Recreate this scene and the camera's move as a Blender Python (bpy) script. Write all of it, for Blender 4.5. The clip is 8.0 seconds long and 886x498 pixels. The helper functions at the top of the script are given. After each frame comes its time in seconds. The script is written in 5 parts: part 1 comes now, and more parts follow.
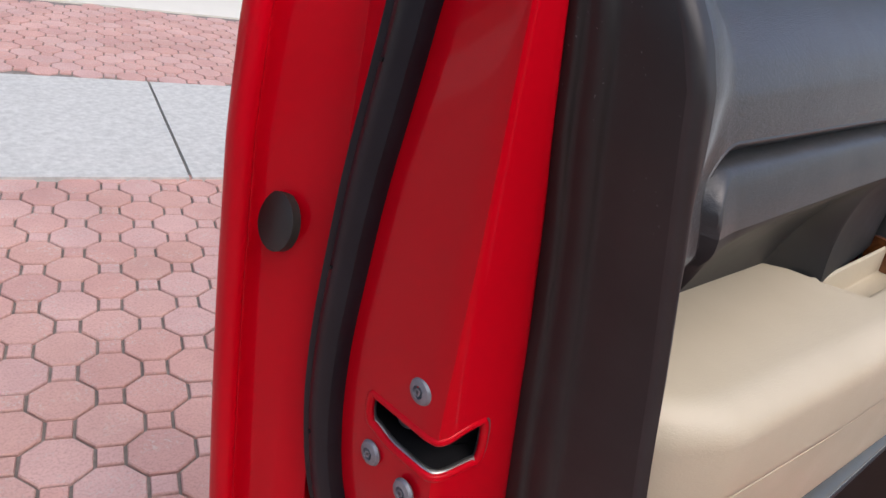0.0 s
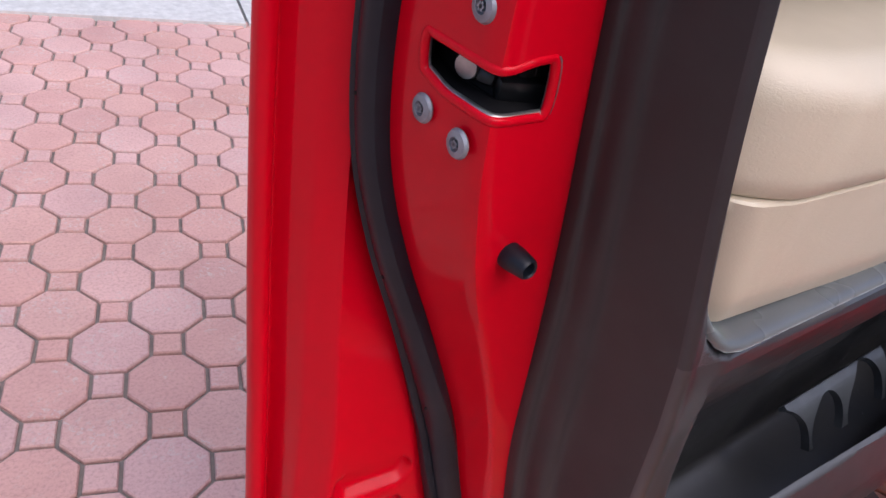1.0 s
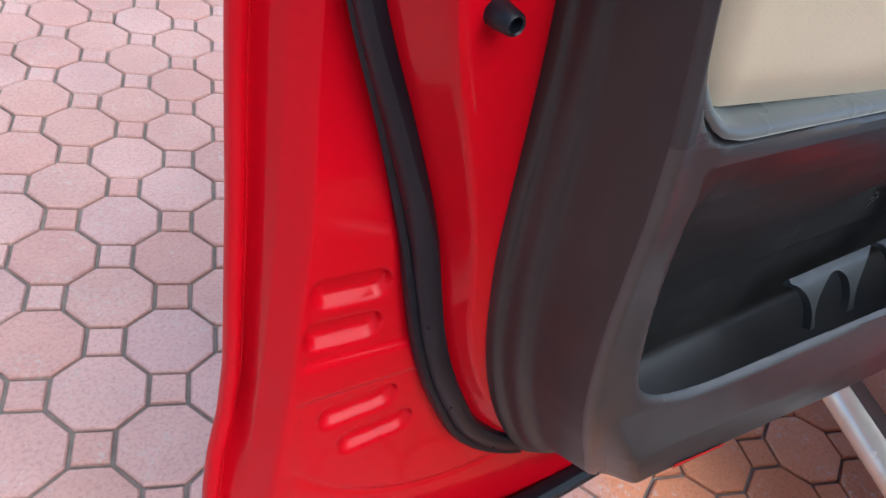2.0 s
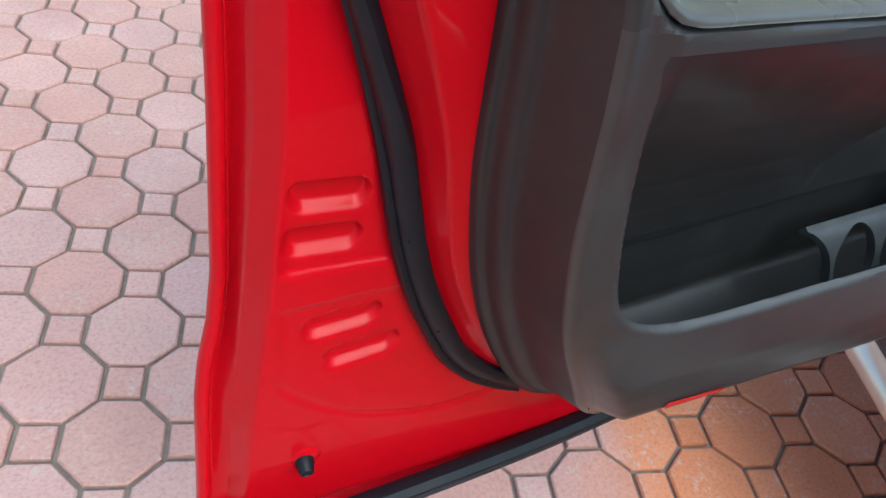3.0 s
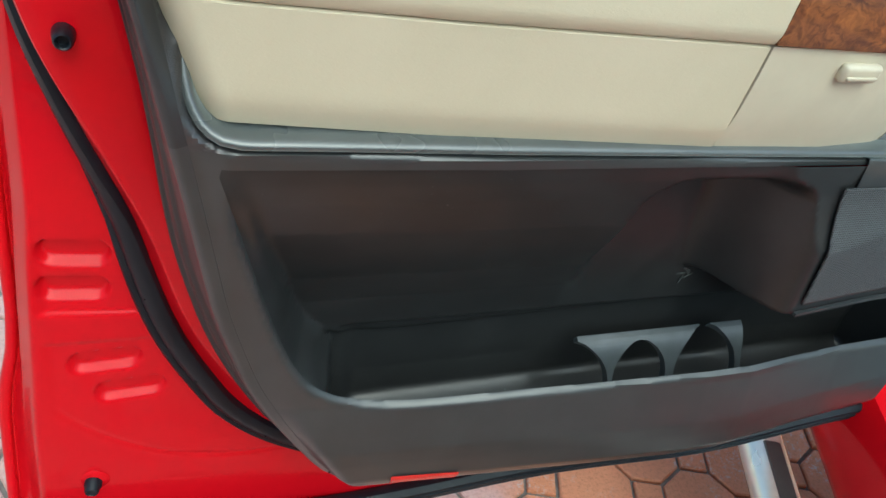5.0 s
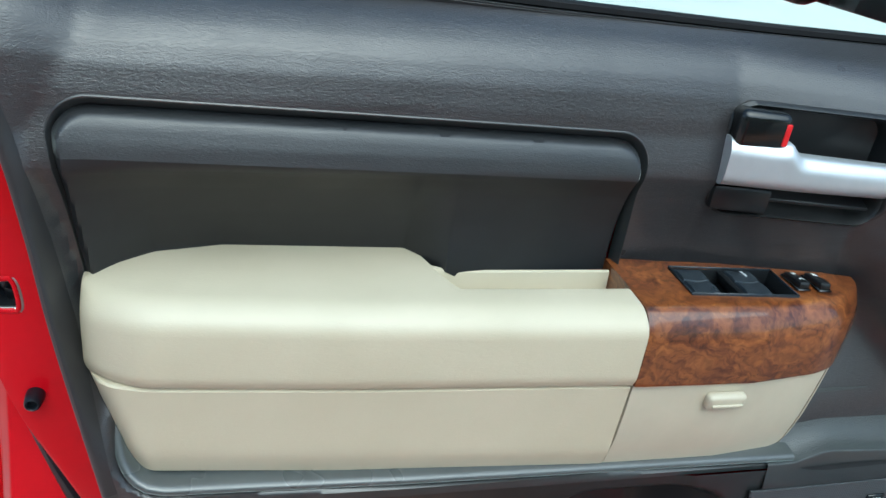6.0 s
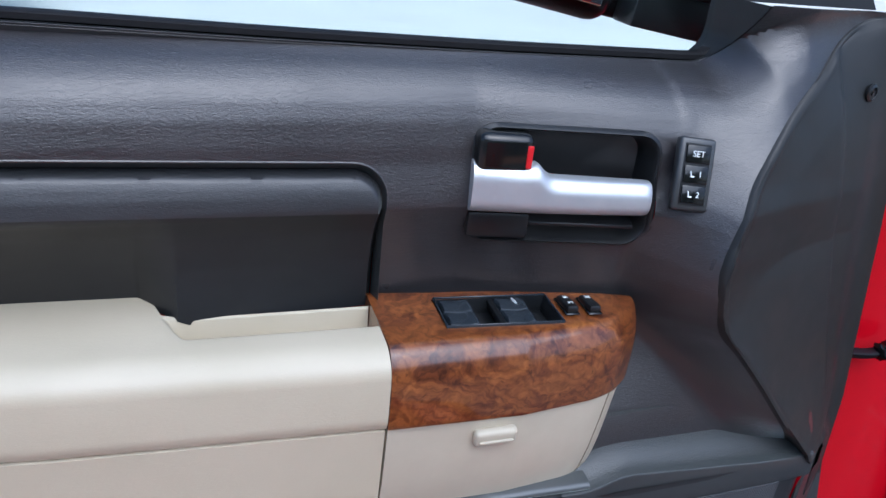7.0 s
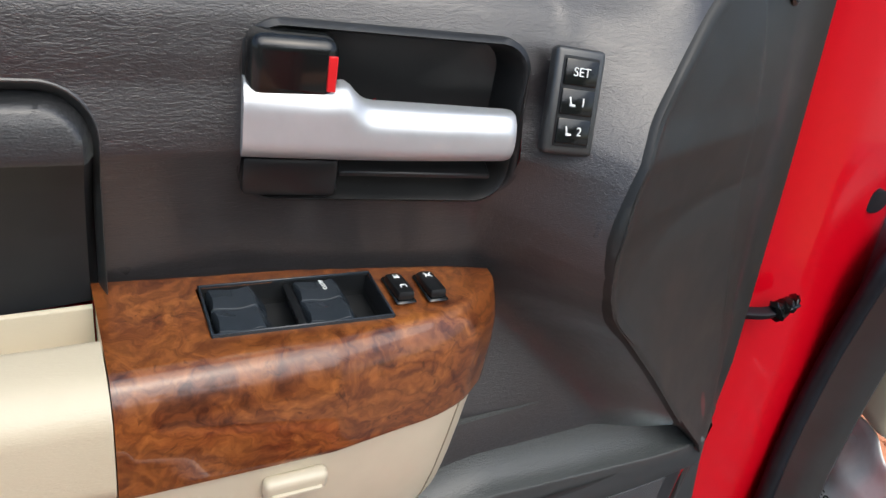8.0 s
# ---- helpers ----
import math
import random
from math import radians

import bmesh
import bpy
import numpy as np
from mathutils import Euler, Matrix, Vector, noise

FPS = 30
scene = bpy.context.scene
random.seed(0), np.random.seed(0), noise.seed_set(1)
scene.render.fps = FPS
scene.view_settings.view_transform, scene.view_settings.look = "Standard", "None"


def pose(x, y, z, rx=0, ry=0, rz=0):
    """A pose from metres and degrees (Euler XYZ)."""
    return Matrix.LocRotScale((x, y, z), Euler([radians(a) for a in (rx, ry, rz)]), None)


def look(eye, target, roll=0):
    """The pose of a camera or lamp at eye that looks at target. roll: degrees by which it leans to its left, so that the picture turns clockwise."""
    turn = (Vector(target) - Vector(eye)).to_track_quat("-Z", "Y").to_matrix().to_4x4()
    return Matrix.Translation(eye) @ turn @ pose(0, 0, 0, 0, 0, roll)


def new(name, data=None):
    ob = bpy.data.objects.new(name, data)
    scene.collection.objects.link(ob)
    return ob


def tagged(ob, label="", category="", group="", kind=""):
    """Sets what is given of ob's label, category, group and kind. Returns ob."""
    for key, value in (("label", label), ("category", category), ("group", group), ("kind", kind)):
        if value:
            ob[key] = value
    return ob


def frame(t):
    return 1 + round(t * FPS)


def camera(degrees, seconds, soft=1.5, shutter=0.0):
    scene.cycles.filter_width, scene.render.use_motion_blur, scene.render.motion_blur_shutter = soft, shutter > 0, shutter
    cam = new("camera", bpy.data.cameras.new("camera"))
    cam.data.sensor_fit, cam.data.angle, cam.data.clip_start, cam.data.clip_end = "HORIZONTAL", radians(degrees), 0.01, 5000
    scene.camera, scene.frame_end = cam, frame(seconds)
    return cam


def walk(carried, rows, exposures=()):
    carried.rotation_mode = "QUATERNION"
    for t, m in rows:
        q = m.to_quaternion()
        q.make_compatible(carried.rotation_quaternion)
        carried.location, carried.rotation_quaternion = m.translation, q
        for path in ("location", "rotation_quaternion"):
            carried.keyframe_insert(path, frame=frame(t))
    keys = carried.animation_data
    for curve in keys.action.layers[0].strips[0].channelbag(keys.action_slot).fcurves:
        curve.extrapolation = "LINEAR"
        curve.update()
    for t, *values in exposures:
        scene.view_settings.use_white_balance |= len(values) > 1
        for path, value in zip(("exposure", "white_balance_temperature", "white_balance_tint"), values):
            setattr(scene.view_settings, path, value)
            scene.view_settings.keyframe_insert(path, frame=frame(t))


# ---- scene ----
cam = camera(60.4, 8.0)
PATH = [
    (0, (-0.26, -0.17, 1.433), (1.049, 1.075, 0.574), 11.8),
    (0.5, (-0.257, -0.186, 1.351), (0.954, 1.035, 0.332), 12.7),
    (1, (-0.253, -0.196, 1.306), (0.891, 0.989, 0.171), 13.4),
    (1.5, (-0.247, -0.213, 1.267), (0.853, 0.916, 0.037), 15.1),
    (2, (-0.24, -0.244, 1.231), (0.821, 0.857, -0.058), 16.6),
    (2.2, (-0.231, -0.255, 1.225), (0.796, 0.847, -0.092), 16.4),
    (3.3, (-0.185, -0.336, 1.198), (0.688, 0.833, -0.169), 15.1),
    (3.5, (-0.171, -0.362, 1.193), (0.662, 0.826, -0.183), 14.7),
    (4, (-0.134, -0.43, 1.186), (0.625, 0.814, -0.184), 13.8),
    (4.2, (-0.1, -0.454, 1.194), (0.629, 0.814, -0.17), 13.5),
    (5.3, (0.09, -0.525, 1.396), (0.778, 0.973, 0.264), 13.9),
    (5.5, (0.105, -0.544, 1.431), (0.735, 1.04, 0.385), 12.1),
    (6, (0.159, -0.541, 1.513), (0.69, 1.172, 0.626), 8.5),
    (6.5, (0.246, -0.559, 1.538), (0.767, 1.194, 0.729), 6.2),
    (7, (0.338, -0.551, 1.533), (0.978, 1.153, 0.704), 6.5),
    (7.5, (0.42, -0.461, 1.502), (1.216, 1.142, 0.611), 8.5),
    (8, (0.46, -0.383, 1.477), (1.393, 1.094, 0.504), 10.8),
]
walk(cam, [(t, look(eye, target, roll)) for t, eye, target, roll in PATH], [(0, 0.17, 6250, 15), (0.5, 0.29, 6050, 21), (1, 0.38, 6000, 22), (1.5, 0.50, 5800, 16), (2, 0.58, 5650, 7), (3.5, 0.60, 5600, -4), (4.2, 0.62, 5600, -7), (5.5, 0.73, 5600, -13), (6, 0.53, 5250, -9), (6.5, 0.42, 5200, 4), (7, 0.34, 5080, 9), (7.5, 0.44, 5400, 8), (8, 0.58, 6150, 6)])
# ---------------------------------------------------------------- light
world = bpy.data.worlds.new("sky")
scene.world = world
world.use_nodes = True
wn = world.node_tree
sky = wn.nodes.new("ShaderNodeTexSky")
sky.sky_type, sky.sun_disc = "NISHITA", False
sky.sun_elevation, sky.sun_rotation = radians(56), radians(176)
sky.air_density, sky.dust_density, sky.ozone_density = 1.0, 4.0, 1.0
wn.links.new(sky.outputs[0], wn.nodes["Background"].inputs[0])
wn.nodes["Background"].inputs[1].default_value = 0.15
sun = new("sun", bpy.data.lights.new("sun", "SUN"))
sun.data.energy, sun.data.angle, sun.data.color = 1.5, radians(75), (1.0, 0.96, 0.9)
sun.matrix_world = look((0.20, -2.96, 4.4), (0, 0, 0))

# ---------------------------------------------------------------- materials


def nodes_of(name):
    m = bpy.data.materials.new(name)
    m.use_nodes = True
    t = m.node_tree
    return m, t, t.nodes["Principled BSDF"], t.nodes.new("ShaderNodeTexCoord")


def ramp(t, source, stops):
    r = t.nodes.new("ShaderNodeValToRGB")
    t.links.new(source, r.inputs[0])
    while len(r.color_ramp.elements) < len(stops):
        r.color_ramp.elements.new(0.5)
    for e, (p, c) in zip(r.color_ramp.elements, stops):
        e.position, e.color = p, (*c, 1)
    return r.outputs[0]


def noise_tex(t, tc, scale, detail=4, rough=0.6, distort=0.0, stretch=None):
    n = t.nodes.new("ShaderNodeTexNoise")
    n.inputs["Scale"].default_value, n.inputs["Detail"].default_value = scale, detail
    n.inputs["Roughness"].default_value, n.inputs["Distortion"].default_value = rough, distort
    src = tc.outputs["Object"]
    if stretch:
        mp = t.nodes.new("ShaderNodeMapping")
        mp.inputs["Scale"].default_value = stretch
        t.links.new(src, mp.inputs[0])
        src = mp.outputs[0]
    t.links.new(src, n.inputs["Vector"])
    return n.outputs["Fac"]


def add_bump(t, bsdf, source, strength, distance, before=None):
    b = t.nodes.new("ShaderNodeBump")
    b.inputs["Strength"].default_value, b.inputs["Distance"].default_value = strength, distance
    t.links.new(source, b.inputs["Height"])
    if before is not None:
        t.links.new(before, b.inputs["Normal"])
    t.links.new(b.outputs[0], bsdf.inputs["Normal"])
    return b.outputs[0]


def plain(name, dark, light, rough=0.5, scale=60, bump=0.0, metal=0.0, coat=0.0, fine=None, distance=0.001, rough_var=0.08):
    """A material that varies between two colours, with a fine relief."""
    m, t, b, tc = nodes_of(name)
    n = noise_tex(t, tc, scale)
    t.links.new(ramp(t, n, [(0.3, dark), (0.7, light)]), b.inputs["Base Color"])
    b.inputs["Metallic"].default_value, b.inputs["Coat Weight"].default_value = metal, coat
    b.inputs["Coat Roughness"].default_value = 0.04
    big = noise_tex(t, tc, 7, 3)
    lo, hi = rough - rough_var, rough + rough_var
    t.links.new(ramp(t, big, [(0.3, (lo,) * 3), (0.7, (hi,) * 3)]), b.inputs["Roughness"])
    if bump:
        add_bump(t, b, noise_tex(t, tc, fine or scale * 6, 2), bump, distance)
    return m


def leather(name, dark, light, rough, cell, strength, distance):
    """Grained plastic or vinyl: small wrinkled cells over a slow change of tone."""
    m, t, b, tc = nodes_of(name)
    t.links.new(ramp(t, noise_tex(t, tc, 9, 4), [(0.25, dark), (0.75, light)]), b.inputs["Base Color"])
    v = t.nodes.new("ShaderNodeTexVoronoi")
    v.feature = "DISTANCE_TO_EDGE"
    v.inputs["Scale"].default_value = cell
    mp = t.nodes.new("ShaderNodeMapping")
    mp.inputs["Scale"].default_value = (0.55, 1, 1.3)
    warp = t.nodes.new("ShaderNodeMixRGB")
    warp.inputs[0].default_value = 0.006
    wn_ = t.nodes.new("ShaderNodeTexNoise")
    wn_.inputs["Scale"].default_value = 60
    t.links.new(tc.outputs["Object"], wn_.inputs["Vector"])
    t.links.new(tc.outputs["Object"], mp.inputs[0])
    t.links.new(mp.outputs[0], warp.inputs[1])
    t.links.new(wn_.outputs["Color"], warp.inputs[2])
    t.links.new(warp.outputs[0], v.inputs["Vector"])
    first = add_bump(t, b, v.outputs["Distance"], strength * 0.6, distance)
    # wrinkles: long shallow folds that run a little aslant
    fold = t.nodes.new("ShaderNodeMapping")
    fold.inputs["Rotation"].default_value = (0, radians(14), 0)
    fold.inputs["Scale"].default_value = (0.34, 1, 1.25)
    t.links.new(tc.outputs["Object"], fold.inputs[0])

    class Folded:
        outputs = {"Object": fold.outputs[0]}
    second = add_bump(t, b, noise_tex(t, Folded, 420, 3, 0.62, 1.2), strength, distance * 1.6, first)
    add_bump(t, b, noise_tex(t, tc, 120, 3, 0.6, 0.6, (0.5, 1, 1.8)), strength * 0.3, distance, second)
    t.links.new(ramp(t, noise_tex(t, tc, 16, 3), [(0.3, (rough - 0.06,) * 3), (0.7, (rough + 0.08,) * 3)]), b.inputs["Roughness"])
    return m


red_paint = plain("red paint", (0.51, 0.0006, 0.008), (0.55, 0.0008, 0.010), 0.34, 3, 0.02, 0.0, 1.0, 260, 0.0003, 0.05)
red_node = red_paint.node_tree.nodes["Principled BSDF"]
red_node.inputs["Specular IOR Level"].default_value, red_node.inputs["Coat Weight"].default_value, red_node.inputs["Coat IOR"].default_value = 0.05, 0.34, 1.45
red_node.inputs["Coat Roughness"].default_value = 0.05
red_dull = plain("red reflector", (0.45, 0.01, 0.012), (0.6, 0.02, 0.02), 0.25, 300, 0.4, fine=900)
rubber = plain("black rubber", (0.0055, 0.0072, 0.0110), (0.0100, 0.0128, 0.0180), 0.42, 40, 0.1, fine=500, distance=0.0004)
rubber_matt = plain("matt black rubber", (0.005, 0.005, 0.006), (0.009, 0.009, 0.010), 0.7, 40, 0.1, fine=500, distance=0.0004)
for m_ in (rubber, rubber_matt):
    m_.node_tree.nodes["Principled BSDF"].inputs["Specular IOR Level"].default_value = 0.3
plug_rubber = plain("brown-black rubber", (0.018, 0.016, 0.014), (0.026, 0.024, 0.021), 0.6, 40, 0.1, fine=500, distance=0.0004)
black_plastic = plain("black plastic", (0.006, 0.007, 0.008), (0.011, 0.012, 0.013), 0.32, 50, 0.06, fine=700, distance=0.0003)
gloss_black = plain("gloss black", (0.006, 0.007, 0.007), (0.009, 0.01, 0.01), 0.12, 30, rough_var=0.03)
trim_dark = leather("grained dark trim", (0.0225, 0.0208, 0.0222), (0.0310, 0.0288, 0.0308), 0.33, 620, 0.50, 0.0006)
trim_dark.node_tree.nodes["Principled BSDF"].inputs["Specular IOR Level"].default_value = 0.7
trim_edge = plain("moulded dark trim", (0.0090, 0.0092, 0.0098), (0.0145, 0.0148, 0.0155), 0.48, 30, 0.1, fine=600, distance=0.0003)
trim_low = plain("lower dark trim", (0.0235, 0.0255, 0.0262), (0.0335, 0.0355, 0.0362), 0.37, 26, 0.16, fine=900, distance=0.0003)
# lighter than the lower trim: sky reflection painted in, along with some dust
trim_ledge = plain("dusty sky-paled ledge plastic", (0.052, 0.057, 0.057), (0.066, 0.072, 0.071), 0.32, 26, 0.12, fine=900, distance=0.0003)
ledge_node = trim_ledge.node_tree.nodes["Principled BSDF"]
ledge_node.inputs["Specular IOR Level"].default_value = 0.9
ledge_node.inputs["Sheen Weight"].default_value, ledge_node.inputs["Sheen Roughness"].default_value = 0.8, 0.4
ledge_node.inputs["Sheen Tint"].default_value = (0.80, 0.95, 0.92, 1)
# same lift for the flare: dust plus sky sheen in the base colour
flare_grain = leather("grained dusty sky-paled trim", (0.035, 0.0385, 0.038), (0.047, 0.0515, 0.0505), 0.38, 620, 0.50, 0.0006)
flare_node = flare_grain.node_tree.nodes["Principled BSDF"]
flare_node.inputs["Specular IOR Level"].default_value = 0.7
flare_node.inputs["Sheen Weight"].default_value, flare_node.inputs["Sheen Roughness"].default_value = 0.6, 0.4
flare_node.inputs["Sheen Tint"].default_value = (0.80, 0.95, 0.92, 1)
pad_dark = leather("dark padded vinyl", (0.020, 0.021, 0.023), (0.028, 0.029, 0.031), 0.40, 560, 0.32, 0.0006)
trim_smooth = plain("smooth dark trim border", (0.0215, 0.0210, 0.0222), (0.0300, 0.0292, 0.0306), 0.38, 26, 0.2, fine=700, distance=0.0003)
# dark vinyl, with the shade under the insert's roll put into its colour
pad_smooth = plain("smooth dark vinyl with overhang shade", (0.0105, 0.0112, 0.0125), (0.0150, 0.0158, 0.0172), 0.48, 26, 0.12, fine=900, distance=0.0003)
pocket_dark = plain("pocket plastic", (0.0150, 0.0158, 0.0164), (0.0218, 0.0228, 0.0234), 0.38, 26, 0.12, fine=800, distance=0.0003)
sail_dark = leather("grey green trim", (0.0105, 0.0115, 0.011), (0.015, 0.0163, 0.0155), 0.5, 520, 0.15, 0.0004)
beige_soft = leather("beige vinyl", (0.50, 0.442, 0.318), (0.56, 0.495, 0.367), 0.40, 620, 0.22, 0.0005)
beige_hard = plain("beige plastic", (0.49, 0.437, 0.328), (0.54, 0.482, 0.366), 0.38, 20, 0.08, fine=800, distance=0.0003)
beige_seam = plain("beige seam shadow", (0.20, 0.17, 0.12), (0.24, 0.21, 0.15), 0.6, 60)
cup_grey = plain("cup holder grey", (0.042, 0.048, 0.052), (0.062, 0.070, 0.076), 0.36, 40, 0.1, fine=700, distance=0.0003)
switch_grey = plain("switch grey", (0.020, 0.026, 0.032), (0.028, 0.035, 0.043), 0.24, 40, 0.1, fine=700, distance=0.0003)
scuff = plain("red scuff", (0.06, 0.018, 0.018), (0.10, 0.025, 0.025), 0.5, 90)
rubber_blue = plain("blue-black rubber", (0.0050, 0.0090, 0.0135), (0.0085, 0.0140, 0.0200), 0.46, 40, 0.1, fine=500, distance=0.0004)
rubber_blue.node_tree.nodes["Principled BSDF"].inputs["Specular IOR Level"].default_value = 0.22
silver = plain("satin silver", (0.52, 0.54, 0.56), (0.58, 0.60, 0.62), 0.36, 40, 0.02, 0.55, fine=900, distance=0.0002)
zinc = plain("zinc screw", (0.20, 0.22, 0.24), (0.28, 0.30, 0.33), 0.46, 200, 0.1, 0.55, fine=900, distance=0.0003)
steel = plain("bare steel", (0.30, 0.30, 0.29), (0.48, 0.48, 0.46), 0.36, 120, 0.1, 0.9, distance=0.0003)
white_mark = plain("white marking", (0.75, 0.77, 0.76), (0.82, 0.84, 0.83), 0.5, 80)
red_mark = plain("red marking", (0.62, 0.01, 0.015), (0.70, 0.015, 0.02), 0.4, 80)
faint_mark = plain("faint marking", (0.05, 0.055, 0.055), (0.07, 0.075, 0.075), 0.5, 80)
grille_mat = plain("speaker cloth", (0.022, 0.026, 0.03), (0.032, 0.037, 0.042), 0.5, 60, 0.2, fine=1500, distance=0.0004)


def perforate(m, pitch):
    """Rows of small round holes over a sheet material."""
    t = m.node_tree
    b = t.nodes["Principled BSDF"]
    tc = t.nodes["Texture Coordinate"]
    waves = []
    for axis, k in (("X", 1.0), ("Z", 1.0)):
        w = t.nodes.new("ShaderNodeTexWave")
        w.bands_direction = axis
        w.inputs["Scale"].default_value = 0.314159 * k / pitch
        t.links.new(tc.outputs["Object"], w.inputs["Vector"])
        waves.append(w.outputs["Fac"])
    mul = t.nodes.new("ShaderNodeMath")
    mul.operation = "MULTIPLY"
    t.links.new(waves[0], mul.inputs[0])
    t.links.new(waves[1], mul.inputs[1])
    hole = ramp(t, mul.outputs[0], [(0.25, (0.075, 0.082, 0.088)), (0.5, (0.004, 0.004, 0.005))])
    t.links.new(hole, b.inputs["Base Color"])
    inv = t.nodes.new("ShaderNodeMath")
    inv.operation = "MULTIPLY"
    inv.inputs[1].default_value = -1.0
    t.links.new(mul.outputs[0], inv.inputs[0])
    add_bump(t, b, inv.outputs[0], 0.6, 0.001)


perforate(grille_mat, 0.0024)
cream_metal = plain("polished step", (0.70, 0.69, 0.62), (0.80, 0.79, 0.72), 0.22, 20, 0.03, 0.6)
leaf_mat = plain("leaf", (0.03, 0.06, 0.012), (0.10, 0.16, 0.035), 0.5, 5, 0.2)
bark = plain("bark", (0.07, 0.05, 0.035), (0.13, 0.10, 0.075), 0.8, 30, 0.6, distance=0.01)
cream_paint = plain("cream car paint", (0.66, 0.60, 0.36), (0.72, 0.66, 0.42), 0.3, 3, coat=0.8)


trim_low.node_tree.nodes["Principled BSDF"].inputs["Specular IOR Level"].default_value = 0.8
for m_, weight, spread in ((trim_dark, 0.60, 0.28), (pad_dark, 0.35, 0.30), (trim_edge, 0.04, 0.45)):
    node = m_.node_tree.nodes["Principled BSDF"]
    node.inputs["Sheen Weight"].default_value, node.inputs["Sheen Roughness"].default_value = weight, spread
    node.inputs["Sheen Tint"].default_value = (0.80, 0.92, 0.90, 1)


def dusty(m, colour, fine, sparse, patch_at):
    """Scattered specks of dust and scuffs, gathered in patches, over a material."""
    t = m.node_tree
    b, tc = t.nodes["Principled BSDF"], t.nodes["Texture Coordinate"]
    old = b.inputs["Base Color"].links[0].from_socket
    dots = ramp(t, noise_tex(t, tc, fine, 2, 0.5), [(sparse, (0, 0, 0)), (sparse + 0.05, (1, 1, 1))])
    where = ramp(t, noise_tex(t, tc, 6, 3), [(patch_at, (0, 0, 0)), (patch_at + 0.12, (1, 1, 1))])
    both = t.nodes.new("ShaderNodeMixRGB")
    both.blend_type, both.inputs[0].default_value = "MULTIPLY", 1.0
    t.links.new(dots, both.inputs[1])
    t.links.new(where, both.inputs[2])
    mix = t.nodes.new("ShaderNodeMixRGB")
    t.links.new(both.outputs[0], mix.inputs[0])
    t.links.new(old, mix.inputs[1])
    mix.inputs[2].default_value = (*colour, 1)
    t.links.new(mix.outputs[0], b.inputs["Base Color"])


for m_ in (trim_dark, pad_dark):
    node = m_.node_tree.nodes["Principled BSDF"]
    node.inputs["Coat Weight"].default_value, node.inputs["Coat Roughness"].default_value = 0.40, 0.28
dusty(trim_edge, (0.10, 0.11, 0.11), 420, 0.70, 0.52)
dusty(trim_low, (0.11, 0.12, 0.12), 380, 0.74, 0.55)
dusty(pocket_dark, (0.13, 0.14, 0.14), 300, 0.73, 0.50)


def burl():
    m, t, b, tc = nodes_of("burl walnut")
    n1 = t.nodes.new("ShaderNodeTexNoise")
    n1.inputs["Scale"].default_value, n1.inputs["Detail"].default_value = 30, 3
    t.links.new(tc.outputs["Object"], n1.inputs["Vector"])
    off = t.nodes.new("ShaderNodeVectorMath")
    off.operation = "MULTIPLY_ADD"
    off.inputs[1].default_value = (0.055, 0.055, 0.055)
    t.links.new(n1.outputs["Color"], off.inputs[0])
    t.links.new(tc.outputs["Object"], off.inputs[2])

    class Warped:
        outputs = {"Object": off.outputs[0]}
    base = ramp(t, noise_tex(t, Warped, 30, 7, 0.66, 1.3), [(0.28, (0.050, 0.012, 0.004)), (0.42, (0.125, 0.036, 0.010)), (0.56, (0.215, 0.070, 0.017)), (0.74, (0.33, 0.124, 0.030))])
    w = t.nodes.new("ShaderNodeTexWave")
    w.wave_type, w.rings_direction = "RINGS", "SPHERICAL"
    w.inputs["Scale"].default_value, w.inputs["Distortion"].default_value = 30, 6
    w.inputs["Detail"].default_value, w.inputs["Detail Scale"].default_value = 4, 2.0
    t.links.new(off.outputs[0], w.inputs["Vector"])
    rings = ramp(t, w.outputs["Fac"], [(0.0, (0.50, 0.44, 0.40)), (0.45, (0.95, 0.95, 0.95)), (1.0, (1.1, 1.1, 1.1))])
    mul = t.nodes.new("ShaderNodeMixRGB")
    mul.blend_type, mul.inputs[0].default_value = "MULTIPLY", 0.5
    t.links.new(base, mul.inputs[1])
    t.links.new(rings, mul.inputs[2])
    eyes = ramp(t, noise_tex(t, tc, 95, 3, 0.7, 0.8), [(0.30, (0.12, 0.08, 0.07)), (0.38, (1, 1, 1))])
    mul2 = t.nodes.new("ShaderNodeMixRGB")
    mul2.blend_type, mul2.inputs[0].default_value = "MULTIPLY", 0.5
    t.links.new(mul.outputs[0], mul2.inputs[1])
    t.links.new(eyes, mul2.inputs[2])
    t.links.new(mul2.outputs[0], b.inputs["Base Color"])
    b.inputs["Roughness"].default_value, b.inputs["Coat Weight"].default_value, b.inputs["Coat Roughness"].default_value = 0.36, 1.0, 0.035
    b.inputs["Coat IOR"].default_value, b.inputs["Specular IOR Level"].default_value = 1.5, 0.25
    add_bump(t, b, noise_tex(t, tc, 30, 2), 0.02, 0.0004)
    return m


wood = burl()


